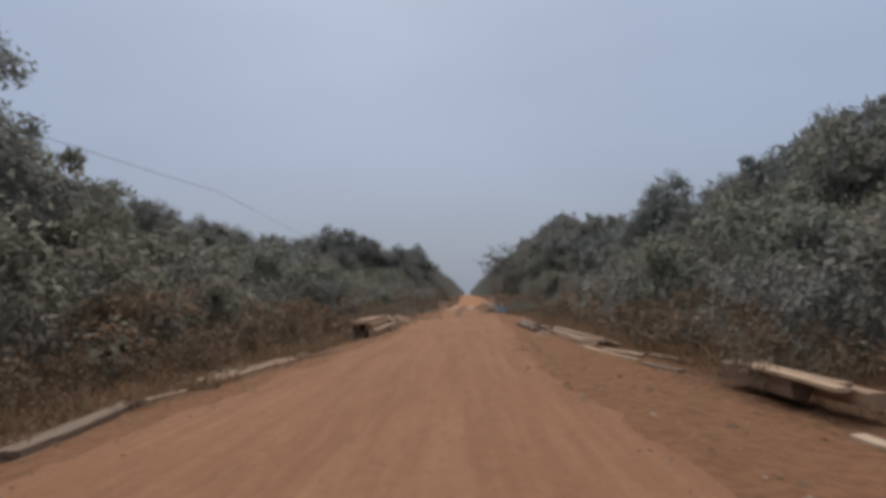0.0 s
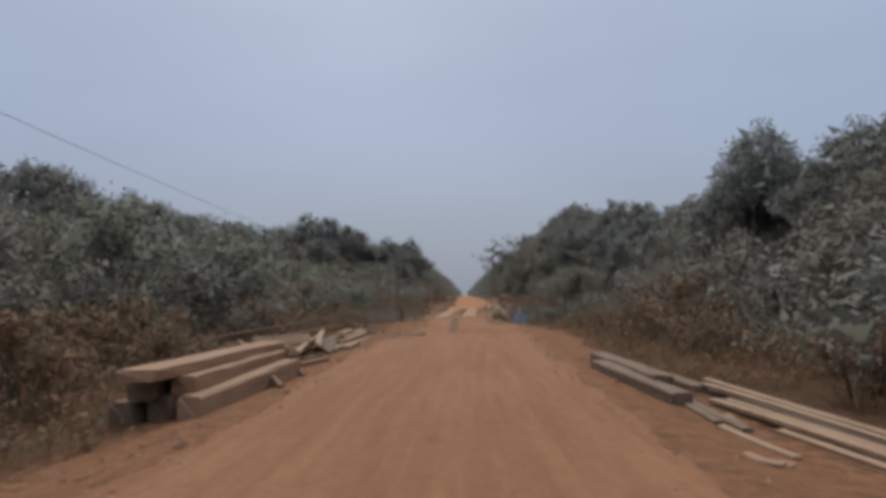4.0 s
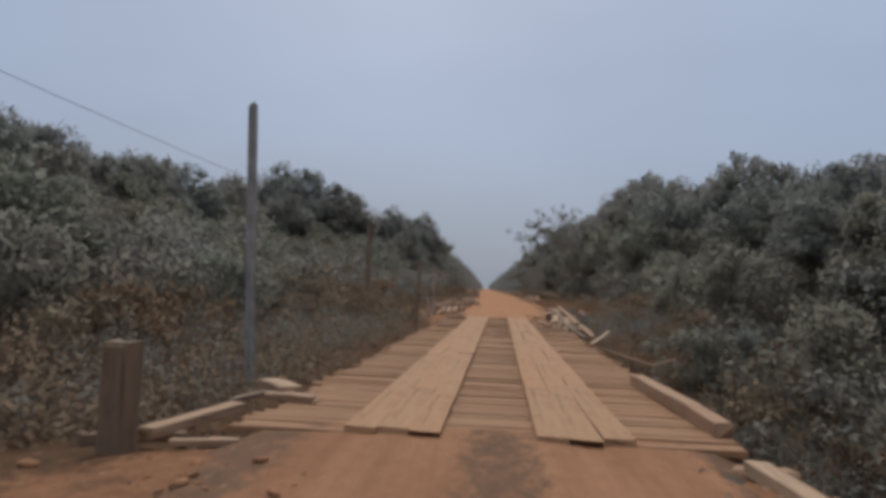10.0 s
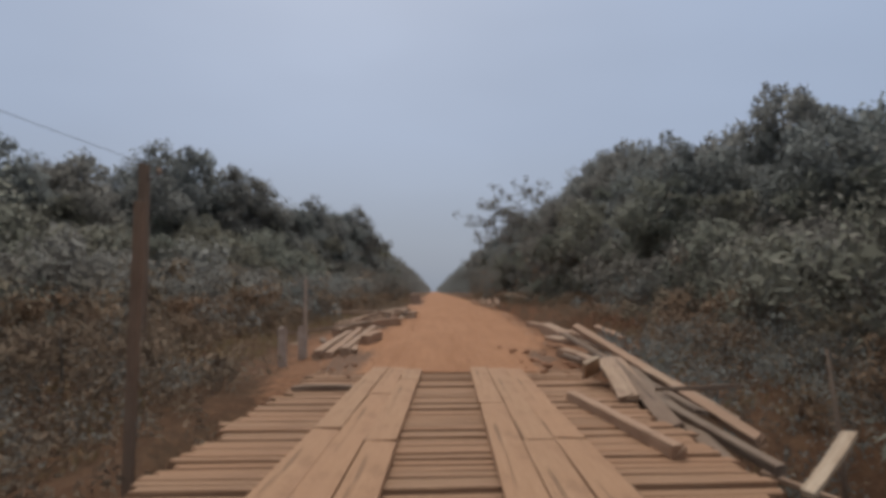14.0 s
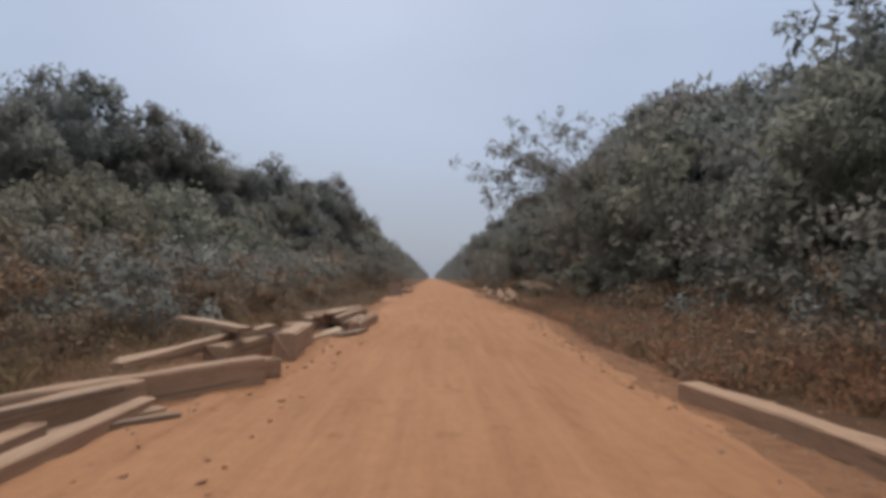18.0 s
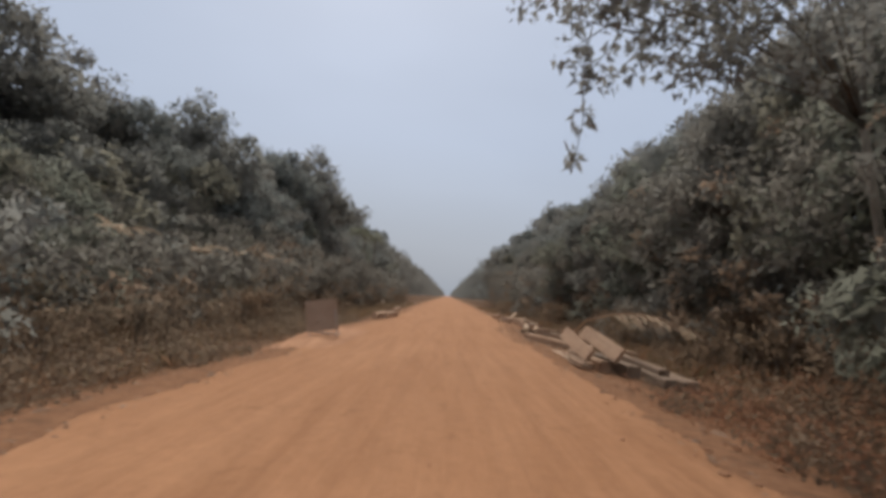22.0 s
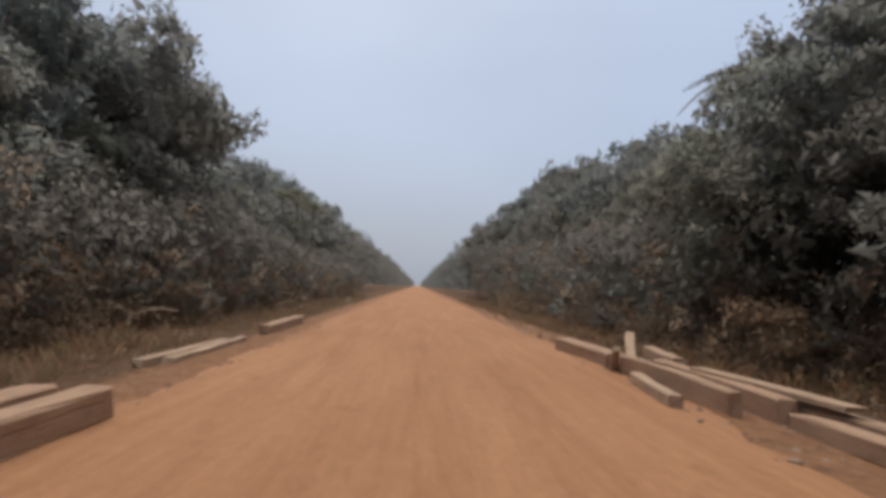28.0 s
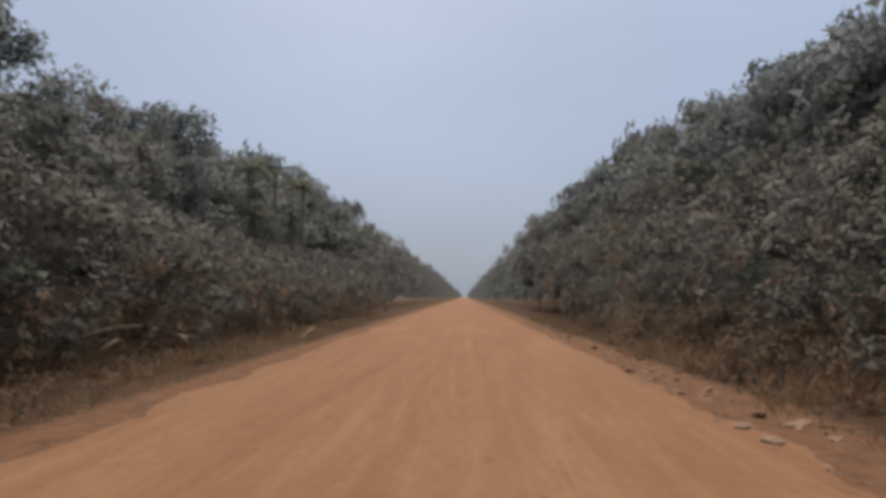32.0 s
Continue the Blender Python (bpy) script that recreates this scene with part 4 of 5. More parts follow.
def pebbles():
    base = CLODS[0]
    v0 = np.array([v.co[:] for v in base.vertices])
    t0 = np.array([p.vertices[:] for p in base.polygons])
    verts, tris, n = [], [], 0
    for _ in range(1500):
        y = r.uniform(2, 215)
        lx, rx = np.interp(y, LEFT_Y, LEFT_X), np.interp(y, RIGHT_Y, RIGHT_X)
        x = lx + (rx - lx) * (r.beta(0.5, 0.5))
        if BRIDGE_0 - 0.5 < y < BRIDGE_1 + 0.5:
            continue
        s = r.uniform(0.010, 0.03) * (1 + 1.5 * (r.random() > 0.95))
        a = r.uniform(0, 6.28)
        rot = np.array([[math.cos(a), -math.sin(a), 0], [math.sin(a), math.cos(a), 0], [0, 0, 1]])
        verts.append(v0 @ rot.T * s + (x, y, surface(x, y) + s * 0.15))
        tris.append(t0 + n)
        n += len(v0)
    ob = new("gravel", fast_mesh("gravel", np.concatenate(verts), np.concatenate(tris), M_CLOD))
    tagged(ob, "scattered laterite pebbles on the dirt road", "gravel", kind="stuff")


pebbles()


def debris(side, seed, count):
    """Chips of crust, wood and dry leaf strewn over the shoulder."""
    q = np.random.default_rng(seed)
    y = q.uniform(-2, 228, count)
    edge = np.interp(y, RIGHT_Y, RIGHT_X) if side > 0 else -np.interp(y, LEFT_Y, LEFT_X)
    x = side * (edge + q.gamma(1.6, 0.75, count) - 0.75)
    keep = (y < BRIDGE_0 - 0.5) | (y > BRIDGE_1 + 0.5)
    x, y = x[keep], y[keep]
    base = np.array([(a, b_, surface(a, b_)) for a, b_ in zip(x, y)])
    n = len(base)
    size = q.uniform(0.015, 0.06, n) * (1 + 1.2 * (q.random(n) > 0.94))
    a = q.uniform(0, 6.28, n)
    along = np.stack([np.cos(a), np.sin(a), q.normal(0, 0.15, n)], 1) * size[:, None]
    across = np.stack([-np.sin(a), np.cos(a), q.normal(0, 0.15, n)], 1) * (size * q.uniform(0.3, 0.9, n))[:, None]
    top = base + (0, 0, 1) * (size * q.uniform(0.2, 0.55, n))[:, None]
    low = base - (0, 0, 0.004)
    verts = np.stack([low - along, low + across, low + along * 0.8 - across * 0.7, top], 1)
    tris = np.array([(0, 1, 3), (1, 2, 3), (2, 0, 3)])[None] + 4 * np.arange(n)[:, None, None]
    tagged(new("debris", fast_mesh("debris", verts.reshape(-1, 3), tris.reshape(-1, 3), M_RUBBLE)), "strewn chips of earth crust and wood on the shoulder", "debris", kind="stuff")


debris(-1, 34, 7000)
debris(1, 35, 8000)

# ---------------------------------------------------------------- posts, poles, signs


def slab_post(x, y, top, width, depth, label, material, category="post", base=-0.3, lean=0.0, name="marker_post"):
    low = land(x, y) + base
    h = top - low
    me = timber_mesh(name, h, width, depth, material, int(1000 + x * 31 + y * 7), 0.008)
    ob = new(name, me)
    ob.matrix_world = Matrix.Translation((x, y, low + h / 2)) @ pose(0, 0, 0, 0, -90 + lean, 0)
    return tagged(ob, label, category, "posts at the bridge")


stake = slab_post(-4.96, 59.9, 0.8, 0.07, 0.06, "thin pale stake with a small blank plate at the bridge approach", M_POLE, name="marker_stake")
part("plate", timber_mesh("plate", 0.24, 0.2, 0.02, M_STONE, 1400, 0.0), stake, "pale square plate", pose(0.42, -0.12, 0.03, 0, 0, 90))
slab_post(-4.43, 61.42, 0.76, 0.28, 0.24, "thick dark wooden post at the bridge approach", M_GREYWOOD, lean=1, name="wooden_post")
slab_post(2.05, 60.4, 0.72, 0.2, 0.2, "weathered concrete marker post at the bridge approach", M_CONCRETE, lean=-2)
slab_post(2.65, 58.9, 0.72, 0.2, 0.2, "weathered concrete marker post at the bridge approach", M_CONCRETE)
slab_post(-4.2, 91.2, 0.62, 0.17, 0.17, "pale concrete marker post past the bridge", M_CONCRETE)
slab_post(-3.98, 92.4, 0.62, 0.2, 0.2, "pale concrete marker post past the bridge", M_CONCRETE)
slab_post(-4.15, 93.6, 1.75, 0.08, 0.08, "thin pale wooden stake past the bridge", M_CONCRETE, name="wooden_stake")
slab_post(-5.68, 68.1, 4.63, 0.15, 0.14, "tall grey square utility pole beside the stream bed", M_POLE, "pole", -0.5, -2.4, name="utility_pole")


slab_post(-3.98, 83.1, 2.38, 0.1, 0.1, "thin pale leaning pole beside the bridge deck", M_GREYWOOD, "pole", -0.3, 1.0, "wooden_pole")


def pole_with_wire():
    root = tagged(new("utility_pole"), "tall dark utility pole with a bracket and insulator", "pole", "posts at the bridge")
    x, y, top = -7.6, 91.8, 4.4
    root.location = (x, y, land(x, y))
    h = top - land(x, y)
    part("pole_shaft", timber_mesh("pole_shaft", h + 0.5, 0.22, 0.2, M_GREYWOOD, 77, 0.01), root, "", pose(0, 0, h / 2 - 0.25, 0, -90, 0))
    bracket = part("bracket", timber_mesh("bracket", 0.35, 0.05, 0.06, M_STEEL, 78, 0), root, "", pose(0.2, 0, h - 0.25, 0, 0, 0))
    v, t = tube([(0.34, 0, h - 0.22), (0.34, 0, h - 0.12), (0.34, 0, h - 0.05)], (0.05, 0.06, 0.03), 8)
    part("insulator", fast_mesh("insulator", np.array(v), np.array(t), M_STONE, True), bracket, "pale ceramic insulator", bracket.matrix_basis.inverted())
    v = []
    spans = [(-7.6, -52.0, 4.8), (-7.6, 20.0, 4.75), (-7.27, 91.8, 4.33), (-9.2, 165.0, 4.8)]
    pts = []
    for a, b in zip(spans, spans[1:]):
        for k in range(16):
            s = k / 16
            pts.append((a[0] + (b[0] - a[0]) * s, a[1] + (b[1] - a[1]) * s, a[2] + (b[2] - a[2]) * s - 0.72 * 4 * s * (1 - s)))
    pts.append(spans[-1])
    v, t = tube(pts, [0.0055] * len(pts), 5)
    tagged(new("power_line", fast_mesh("power_line", np.array(v), np.array(t), M_WIRE, True)), "thin black overhead cable sagging along the forest edge", "cable")


pole_with_wire()


def blue_sign():
    root = tagged(new("road_sign"), "faded blue sheet-metal sign leaning on a thin post", "sign")
    x, y = 2.42, 55.8
    root.location = (x, y, land(x, y))
    m = pose(0, 0, 0.33, -14, 8, -32)
    bm = bmesh.new()
    bmesh.ops.create_grid(bm, x_segments=8, y_segments=5, size=0.5)
    for v in bm.verts:
        v.co = Vector((v.co.x * 0.86, 0.02 * math.sin(v.co.x * 7) + 0.01 * v.co.y, v.co.y * 0.52))
    bmesh.ops.solidify(bm, geom=bm.faces[:], thickness=0.006)
    panel = part("panel", bm_mesh("panel", bm, M_SIGNBLUE), root, "faded blue panel", m)
    for k, (w, up) in enumerate(((0.52, 0.15), (0.6, 0.06), (0.45, -0.03), (0.55, -0.12))):
        part("text_bar", timber_mesh("text_bar", w, 0.006, 0.035, M_SIGNTEXT, 90 + k, 0), panel, "", pose(-0.05, -0.027, up))
    part("sign_post", timber_mesh("sign_post", 2.0, 0.05, 0.04, M_GREYWOOD, 99, 0.01), root, "thin wooden post", pose(0.16, 0.35, 0.75, 0, -89, 0))


blue_sign()


def board_from_behind():
    root = tagged(new("road_sign"), "back of a brown sheet-metal road sign on short legs", "sign")
    x, y = -2.46, 141.5
    root.location = (x, y, 0.1)
    bm = bmesh.new()
    bmesh.ops.create_grid(bm, x_segments=6, y_segments=6, size=0.5)
    for v in bm.verts:
        v.co = Vector((v.co.x * 0.90, 0.012 * math.sin(v.co.x * 5 + v.co.y * 3), v.co.y * 0.86))
    bmesh.ops.solidify(bm, geom=bm.faces[:], thickness=0.008)
    part("panel", bm_mesh("panel", bm, M_SIGNBACK), root, "dull brown sheet-metal back", pose(-0.08, 0, 0.57, -3, -8, 3))
    for sx in (-0.39, 0.0, 0.39):
        part("leg", timber_mesh("leg", 0.75, 0.03, 0.03, M_STEEL, 120 + int(sx * 10), 0), root, "", pose(sx - 0.05, 0.03, 0.36, 0, -98, 0))
    part("foot_rail", timber_mesh("foot_rail", 0.9, 0.04, 0.03, M_STEEL, 140, 0), root, "", pose(0, 0.02, 0.09, 0, 0, 3))


board_from_behind()


def sand_bank(x0, y0, wide, long, high):
    """A low bank of loose sand that graders left on the road's edge."""
    verts, n = [], 18
    for i in range(n + 1):
        for k in range(n + 1):
            u, v = 2 * i / n - 1, 2 * k / n - 1
            x, y = x0 + wide * u, y0 + long * v
            rise = max(0.0, 1 - u * u) ** 1.2 * max(0.0, 1 - v * v) ** 0.8
            verts.append((x, y, surface(x, y) - 0.03 + (high + 0.03) * rise * (1 + 0.5 * rough(x, y, 1.6, 4.0))))
    tris = []
    for i in range(n):
        for k in range(n):
            a = i * (n + 1) + k
            tris += [(a, a + n + 1, a + n + 2), (a, a + n + 2, a + 1)]
    me = fast_mesh("sand_bank", np.array(verts), np.array(tris), M_CLOD, True)
    me.attributes.new("loose", "FLOAT", "POINT")
    tagged(new("sand_bank", me), "low bank of loose orange sand on the road edge", "sand bank", kind="structure")


sand_bank(-2.7, 143.2, 1.1, 4.6, 0.2)

# ---------------------------------------------------------------- trees
LEAF_SHAPE = np.array([(-0.27, 0.12, 0.0), (0.27, 0.0, 0.05), (0.04, 1.0, -0.10)])
LEAF_TRIS = np.array([(0, 1, 2)])


def unit_vectors(q, n):
    v = q.normal(0, 1, (n, 3))
    return v / np.linalg.norm(v, axis=1, keepdims=True)


def leaf_cloud(q, centres, radii, per, size, droop=0.3, flat=0.75, facing=0.0, span=0.5):
    """Leaves round clump centres: one small blade each, turned outwards and drooping; facing lays them like roof tiles over the clump."""
    n = len(centres) * per
    out = unit_vectors(q, n)
    shell = q.uniform(span, 1.0, n)[:, None]
    c, rad = np.repeat(centres, per, 0), np.repeat(radii, per)[:, None]
    base = c + out * rad * shell * (1, 1, flat)
    up = (out + (0, 0, 0.45)) * facing + q.normal(0, 1.0 - 0.55 * facing, (n, 3))
    up /= np.linalg.norm(up, axis=1, keepdims=True)
    tip = out * (1 - facing) + q.normal(0, 0.7, (n, 3)) + (0, 0, -droop)
    tip -= up * np.sum(tip * up, axis=1, keepdims=True)
    tip /= np.linalg.norm(tip, axis=1, keepdims=True)
    side = np.cross(tip, up)
    s = (size * q.uniform(0.6, 1.45, n))[:, None, None]
    verts = base[:, None, :] + s * (LEAF_SHAPE[None, :, 0:1] * side[:, None, :] + LEAF_SHAPE[None, :, 1:2] * tip[:, None, :] + LEAF_SHAPE[None, :, 2:3] * up[:, None, :])
    tris = LEAF_TRIS[None] + 3 * np.arange(n)[:, None, None]
    return verts.reshape(-1, 3), tris.reshape(-1, 3)


def inner(q, centres, radii, per=24, flat=0.75, size=0.36):
    """The dense inside of each clump: broad overlapping sprays."""
    return leaf_cloud(q, centres, radii * 0.62, per, float(np.mean(radii)) * size, 0.2, flat, 0.75)


def limbs(q, trunk_top, height, centres, girth, lean):
    pieces = []
    bend = q.normal(0, 0.03 * height, 2)
    path = [(lean[0] * s ** 1.6 + bend[0] * math.sin(3 * s), lean[1] * s ** 1.6 + bend[1] * math.sin(2.4 * s), s * trunk_top) for s in np.linspace(0, 1, 6)]
    path[0] = (0, 0, -0.7)
    pieces.append(tube(path, np.linspace(girth, girth * 0.35, 6), 7))
    for c in centres[:: max(1, len(centres) // 9)]:
        s = q.uniform(0.35, 0.85)
        i = min(int(s * 5), 4)
        a = Vector(path[i]).lerp(Vector(path[i + 1]), s * 5 - i)
        b = Vector(c)
        m = a.lerp(b, 0.5) + Vector((0, 0, 0.08 * height * q.uniform(-0.4, 1)))
        pieces.append(tube([a, m, b], (girth * 0.38, girth * 0.25, girth * 0.08), 5))
    return joined(pieces)


def make_tree(seed, height, spread, clumps, per, leaf, material, low=0.35, girth=0.16, label="", lobes=6, openness=1.0, core=18):
    """A forest tree: a trunk with limbs, and a crown of several leafy domes."""
    q = np.random.default_rng(seed)
    root = tagged(new("tree"), label, "tree", "forest edge trees")
    around = np.arange(lobes) * 2.4 + q.uniform(0, 6)
    reach = spread * 0.34 * q.uniform(0.6, 1.1, lobes)
    domes = np.stack([np.cos(around) * reach, np.sin(around) * reach, height * q.uniform(low + 0.12, 0.80, lobes)], 1)
    domes[0] = (q.normal(0, 0.3), q.normal(0, 0.3), height * 0.80)
    wide = spread * 0.27 * q.uniform(0.8, 1.2, lobes)
    centres, radii = [], []
    while len(centres) < clumps:
        k = q.integers(lobes)
        v = q.normal(0, 1, 3)
        v /= np.linalg.norm(v)
        if v[2] < -0.5:
            continue
        centres.append(domes[k] + v * q.uniform(0.7, 1.0) * (wide[k], wide[k], wide[k] * 0.72))
        radii.append(q.uniform(0.5, 1.0) * spread * 0.125 * openness)
    centres, radii = np.array(centres), np.array(radii)
    v, t = limbs(q, height * 0.82, height, domes, girth, (0, 0))
    part("trunk", fast_mesh("trunk", v, t, M_BARK, True), root, "grey trunk with bare limbs")
    pieces = [leaf_cloud(q, centres, radii, per, leaf, 0.3, 0.8, 0.55, 0.72), inner(q, centres, radii, int(core * 1.4))]
    pieces.append(leaf_cloud(q, domes, wide * 0.82, int(150 * openness), spread * 0.07, 0.1, 0.72, 0.7))
    v, t = joined(pieces)
    part("crown", fast_mesh("crown", v, t, material), root)
    return root


def make_shrub(seed, height, spread, clumps, per, leaf, material, label):
    q = np.random.default_rng(seed)
    root = tagged(new("shrub"), label, "shrub", "roadside shrubs")
    centres = np.stack([q.normal(0, spread * 0.36, clumps), q.normal(0, spread * 0.36, clumps), height * q.uniform(0.12, 0.88, clumps) ** 0.9], 1)
    centres[:, :2] *= (1.15 - 0.6 * centres[:, 2:3] / height)
    radii = q.uniform(0.22, 0.42, clumps) * spread * 0.62
    stems = []
    for c in centres[::2]:
        stems.append(tube([(c[0] * 0.2, c[1] * 0.2, -0.4), (c[0] * 0.6, c[1] * 0.6, c[2] * 0.55), tuple(c)], (0.035, 0.028, 0.012), 4))
    v, t = joined(stems)
    part("woody_base", fast_mesh("woody_base", v, t, M_BARK, True), root, "thin grey stems")
    v, t = joined([leaf_cloud(q, centres, radii, per, leaf, 0.15, 0.9, 0.45), inner(q, centres, radii, 20, 0.9, 0.4)])
    part("foliage", fast_mesh("foliage", v, t, material), root)
    return root


def frond(q, length, leaflets, sag, width=0.5):
    """A palm frond along +x, arched, with paired leaflets."""
    spine = [(length * s, 0, 0.35 * length * s - sag * length * s * s) for s in np.linspace(0, 1, 8)]
    pieces = [tube(spine, np.linspace(0.035, 0.008, 8), 4)]
    verts, tris = [], []
    for k in range(leaflets):
        s = 0.14 + 0.86 * k / leaflets
        p = np.array((length * s, 0, 0.35 * length * s - sag * length * s * s))
        reach = length * width * 0.55 * math.sin(math.pi * min(1, 0.15 + 0.85 * s)) + 0.08
        for side in (-1, 1):
            n = len(verts)
            tip = p + np.array((reach * 0.55, side * reach * 0.85, -reach * q.uniform(0.25, 0.8)))
            verts += [p + (-0.02, 0, 0), p + (0.035, 0, 0.0), tip]
            tris.append((n, n + 1, n + 2))
    pieces.append((np.array(verts), np.array(tris)))
    return joined(pieces)


def make_palm(seed, trunk_height, fronds, length, material, label, sag=0.75):
    q = np.random.default_rng(seed)
    root = tagged(new("palm_tree"), label, "palm tree", "palms at the forest edge")
    bend = q.normal(0, 0.25, 2)
    v, t = tube([(0, 0, -0.4), (bend[0] * 0.4, bend[1] * 0.4, trunk_height * 0.5), (bend[0], bend[1], trunk_height)], (0.16, 0.12, 0.10), 8)
    part("trunk", fast_mesh("trunk", v, t, M_BARK, True), root, "slim grey palm trunk")
    for k in range(fronds):
        v, t = frond(q, length * q.uniform(0.75, 1.1), 26, sag * q.uniform(0.55, 1.25))
        part("frond", fast_mesh("frond", v, t, material), root, "", pose(bend[0], bend[1], trunk_height - 0.05, 0, -q.uniform(-10, 55), 360 * k / fronds + q.uniform(-15, 15)))
    return root


TREES = [
    make_tree(1, 12.0, 8.0, 70, 62, 0.24, M_LEAF, 0.22, 0.19, "dense dark broadleaf forest tree with dusty, haze-greyed leaves"),
    make_tree(2, 14.0, 8.6, 78, 62, 0.25, M_LEAF, 0.26, 0.22, "tall dark rainforest tree with a lumpy crown", 7),
    make_tree(3, 9.0, 6.6, 60, 60, 0.22, M_LEAF_B, 0.12, 0.14, "olive-green young forest tree with a full crown", 6),
    make_tree(4, 15.0, 7.0, 66, 62, 0.25, M_LEAF, 0.34, 0.2, "slender tall forest tree with a domed crown", 5),
    make_tree(5, 7.0, 6.0, 56, 58, 0.20, M_LEAF_B, 0.08, 0.12, "bushy low forest-edge tree with olive leaves", 6),
    make_tree(6, 13.0, 7.0, 42, 70, 0.24, M_LEAF, 0.36, 0.16, "forest tree with a thin open crown", 6, 0.72, 8),
]
SHRUBS = [
    make_shrub(11, 2.4, 3.2, 20, 84, 0.115, M_SHRUB, "dusty grey-green roadside shrub"),
    make_shrub(12, 3.6, 3.6, 22, 84, 0.13, M_LEAF_B, "tall olive roadside shrub"),
    make_shrub(13, 1.5, 2.6, 15, 80, 0.10, M_WEED, "low dusty shrub on the verge"),
    make_shrub(14, 3.0, 3.4, 20, 84, 0.13, M_LEAF, "dark leafy shrub at the forest edge"),
    make_shrub(15, 2.2, 3.0, 18, 84, 0.115, M_DRYBUSH, "browned dry shrub on the verge"),
    make_shrub(17, 1.9, 3.2, 18, 84, 0.11, M_WEED, "low brown scrub bush before the forest edge"),
]
FAR_TREES = [
    make_tree(7, 12.0, 8.2, 50, 34, 0.5, M_LEAF, 0.2, 0.18, "dense dark forest tree farther down the road"),
    make_tree(8, 14.0, 8.6, 54, 34, 0.5, M_LEAF, 0.26, 0.2, "tall dark forest tree farther down the road"),
    make_tree(9, 11.0, 7.4, 48, 34, 0.5, M_LEAF_B, 0.18, 0.16, "olive forest tree farther down the road"),
]
for k, ob in enumerate(FAR_TREES):
    ob.location = (34 + 3 * k, 225 + 8 * k, land(34, 225 + 8 * k))
for k, ob in enumerate(TREES):
    ob.location = (-44 - 3 * (k % 2), 14 + 9 * k, land(-44, 14 + 9 * k))
for k, ob in enumerate(SHRUBS):
    ob.location = (-16 - k % 3, 12 + 4 * k, land(-16, 12 + 4 * k))


def plant(kind, x, y, scale, turn, tall=1.0):
    m = Matrix.LocRotScale((x, y, land(x, y)), Euler((0, 0, turn)), (scale, scale, scale * tall))
    return copy_thing(kind, m)


# along the road: how far out the tall trees begin, and how high their tops stand
LEFT_EDGE = ((-20, 90, 110, 125, 138, 150, 156, 166, 190, 204, 232, 300), (32.0, 32.0, 31.0, 27.0, 22.0, 17.5, 14.5, 12.6, 11.2, 11.4, 14.0, 13.0))
LEFT_TOP = ((-20, 70, 100, 112, 125, 138, 144, 150, 156, 162, 168, 176, 184, 192, 204, 214, 232, 242, 262, 300), (13.8, 13.5, 12.9, 12.2, 12.2, 12.2, 12.0, 11.6, 11.4, 11.0, 11.9, 11.9, 12.6, 13.6, 12.8, 11.6, 12.6, 12.4, 14.4, 16.2))
RIGHT_EDGE = ((-20, 60, 105, 125, 141, 156, 172, 185, 200, 214, 240, 300), (15.5, 15.8, 16.0, 14.2, 12.4, 11.6, 11.2, 12.0, 13.5, 15.0, 13.5, 12.0))
RIGHT_TOP = ((-20, 30, 50, 58, 64, 80, 105, 118, 130, 141, 150, 160, 174, 184, 196, 214, 240, 260, 300), (10.6, 10.8, 10.8, 10.6, 8.9, 8.6, 9.8, 10.6, 11.6, 13.8, 14.6, 14.6, 13.6, 11.0, 11.4, 13.2, 15.0, 16.2, 17.2))


def top_of(ob):
    return max(v.co.z for part_ in ob.children for v in part_.data.vertices)


HEIGHTS, FAR_HEIGHTS = [top_of(ob) for ob in TREES], [top_of(ob) for ob in FAR_TREES]


def grown(k, x, y, top, turn, far=False):
    """One tree whose crown reaches up to the height top."""
    h = top - land(x, y)
    tall = FAR_HEIGHTS[k % 3] if far else HEIGHTS[k]
    wide = min(1.3, (h / tall) ** 0.6)
    return plant(FAR_TREES[k % 3] if far else TREES[k], x, y, wide, turn, h / tall / wide)


def slope_top(side, x, y, edge, top):
    """How high the growth may stand between the road and the tall trees."""
    share = 0.72 + 0.12 * (side > 0) * smooth(104, 116, y)
    return 0.9 + share * (np.interp(y, *top) - 1.45) / np.interp(y, *edge) * max(0.0, abs(x) - 3.0)


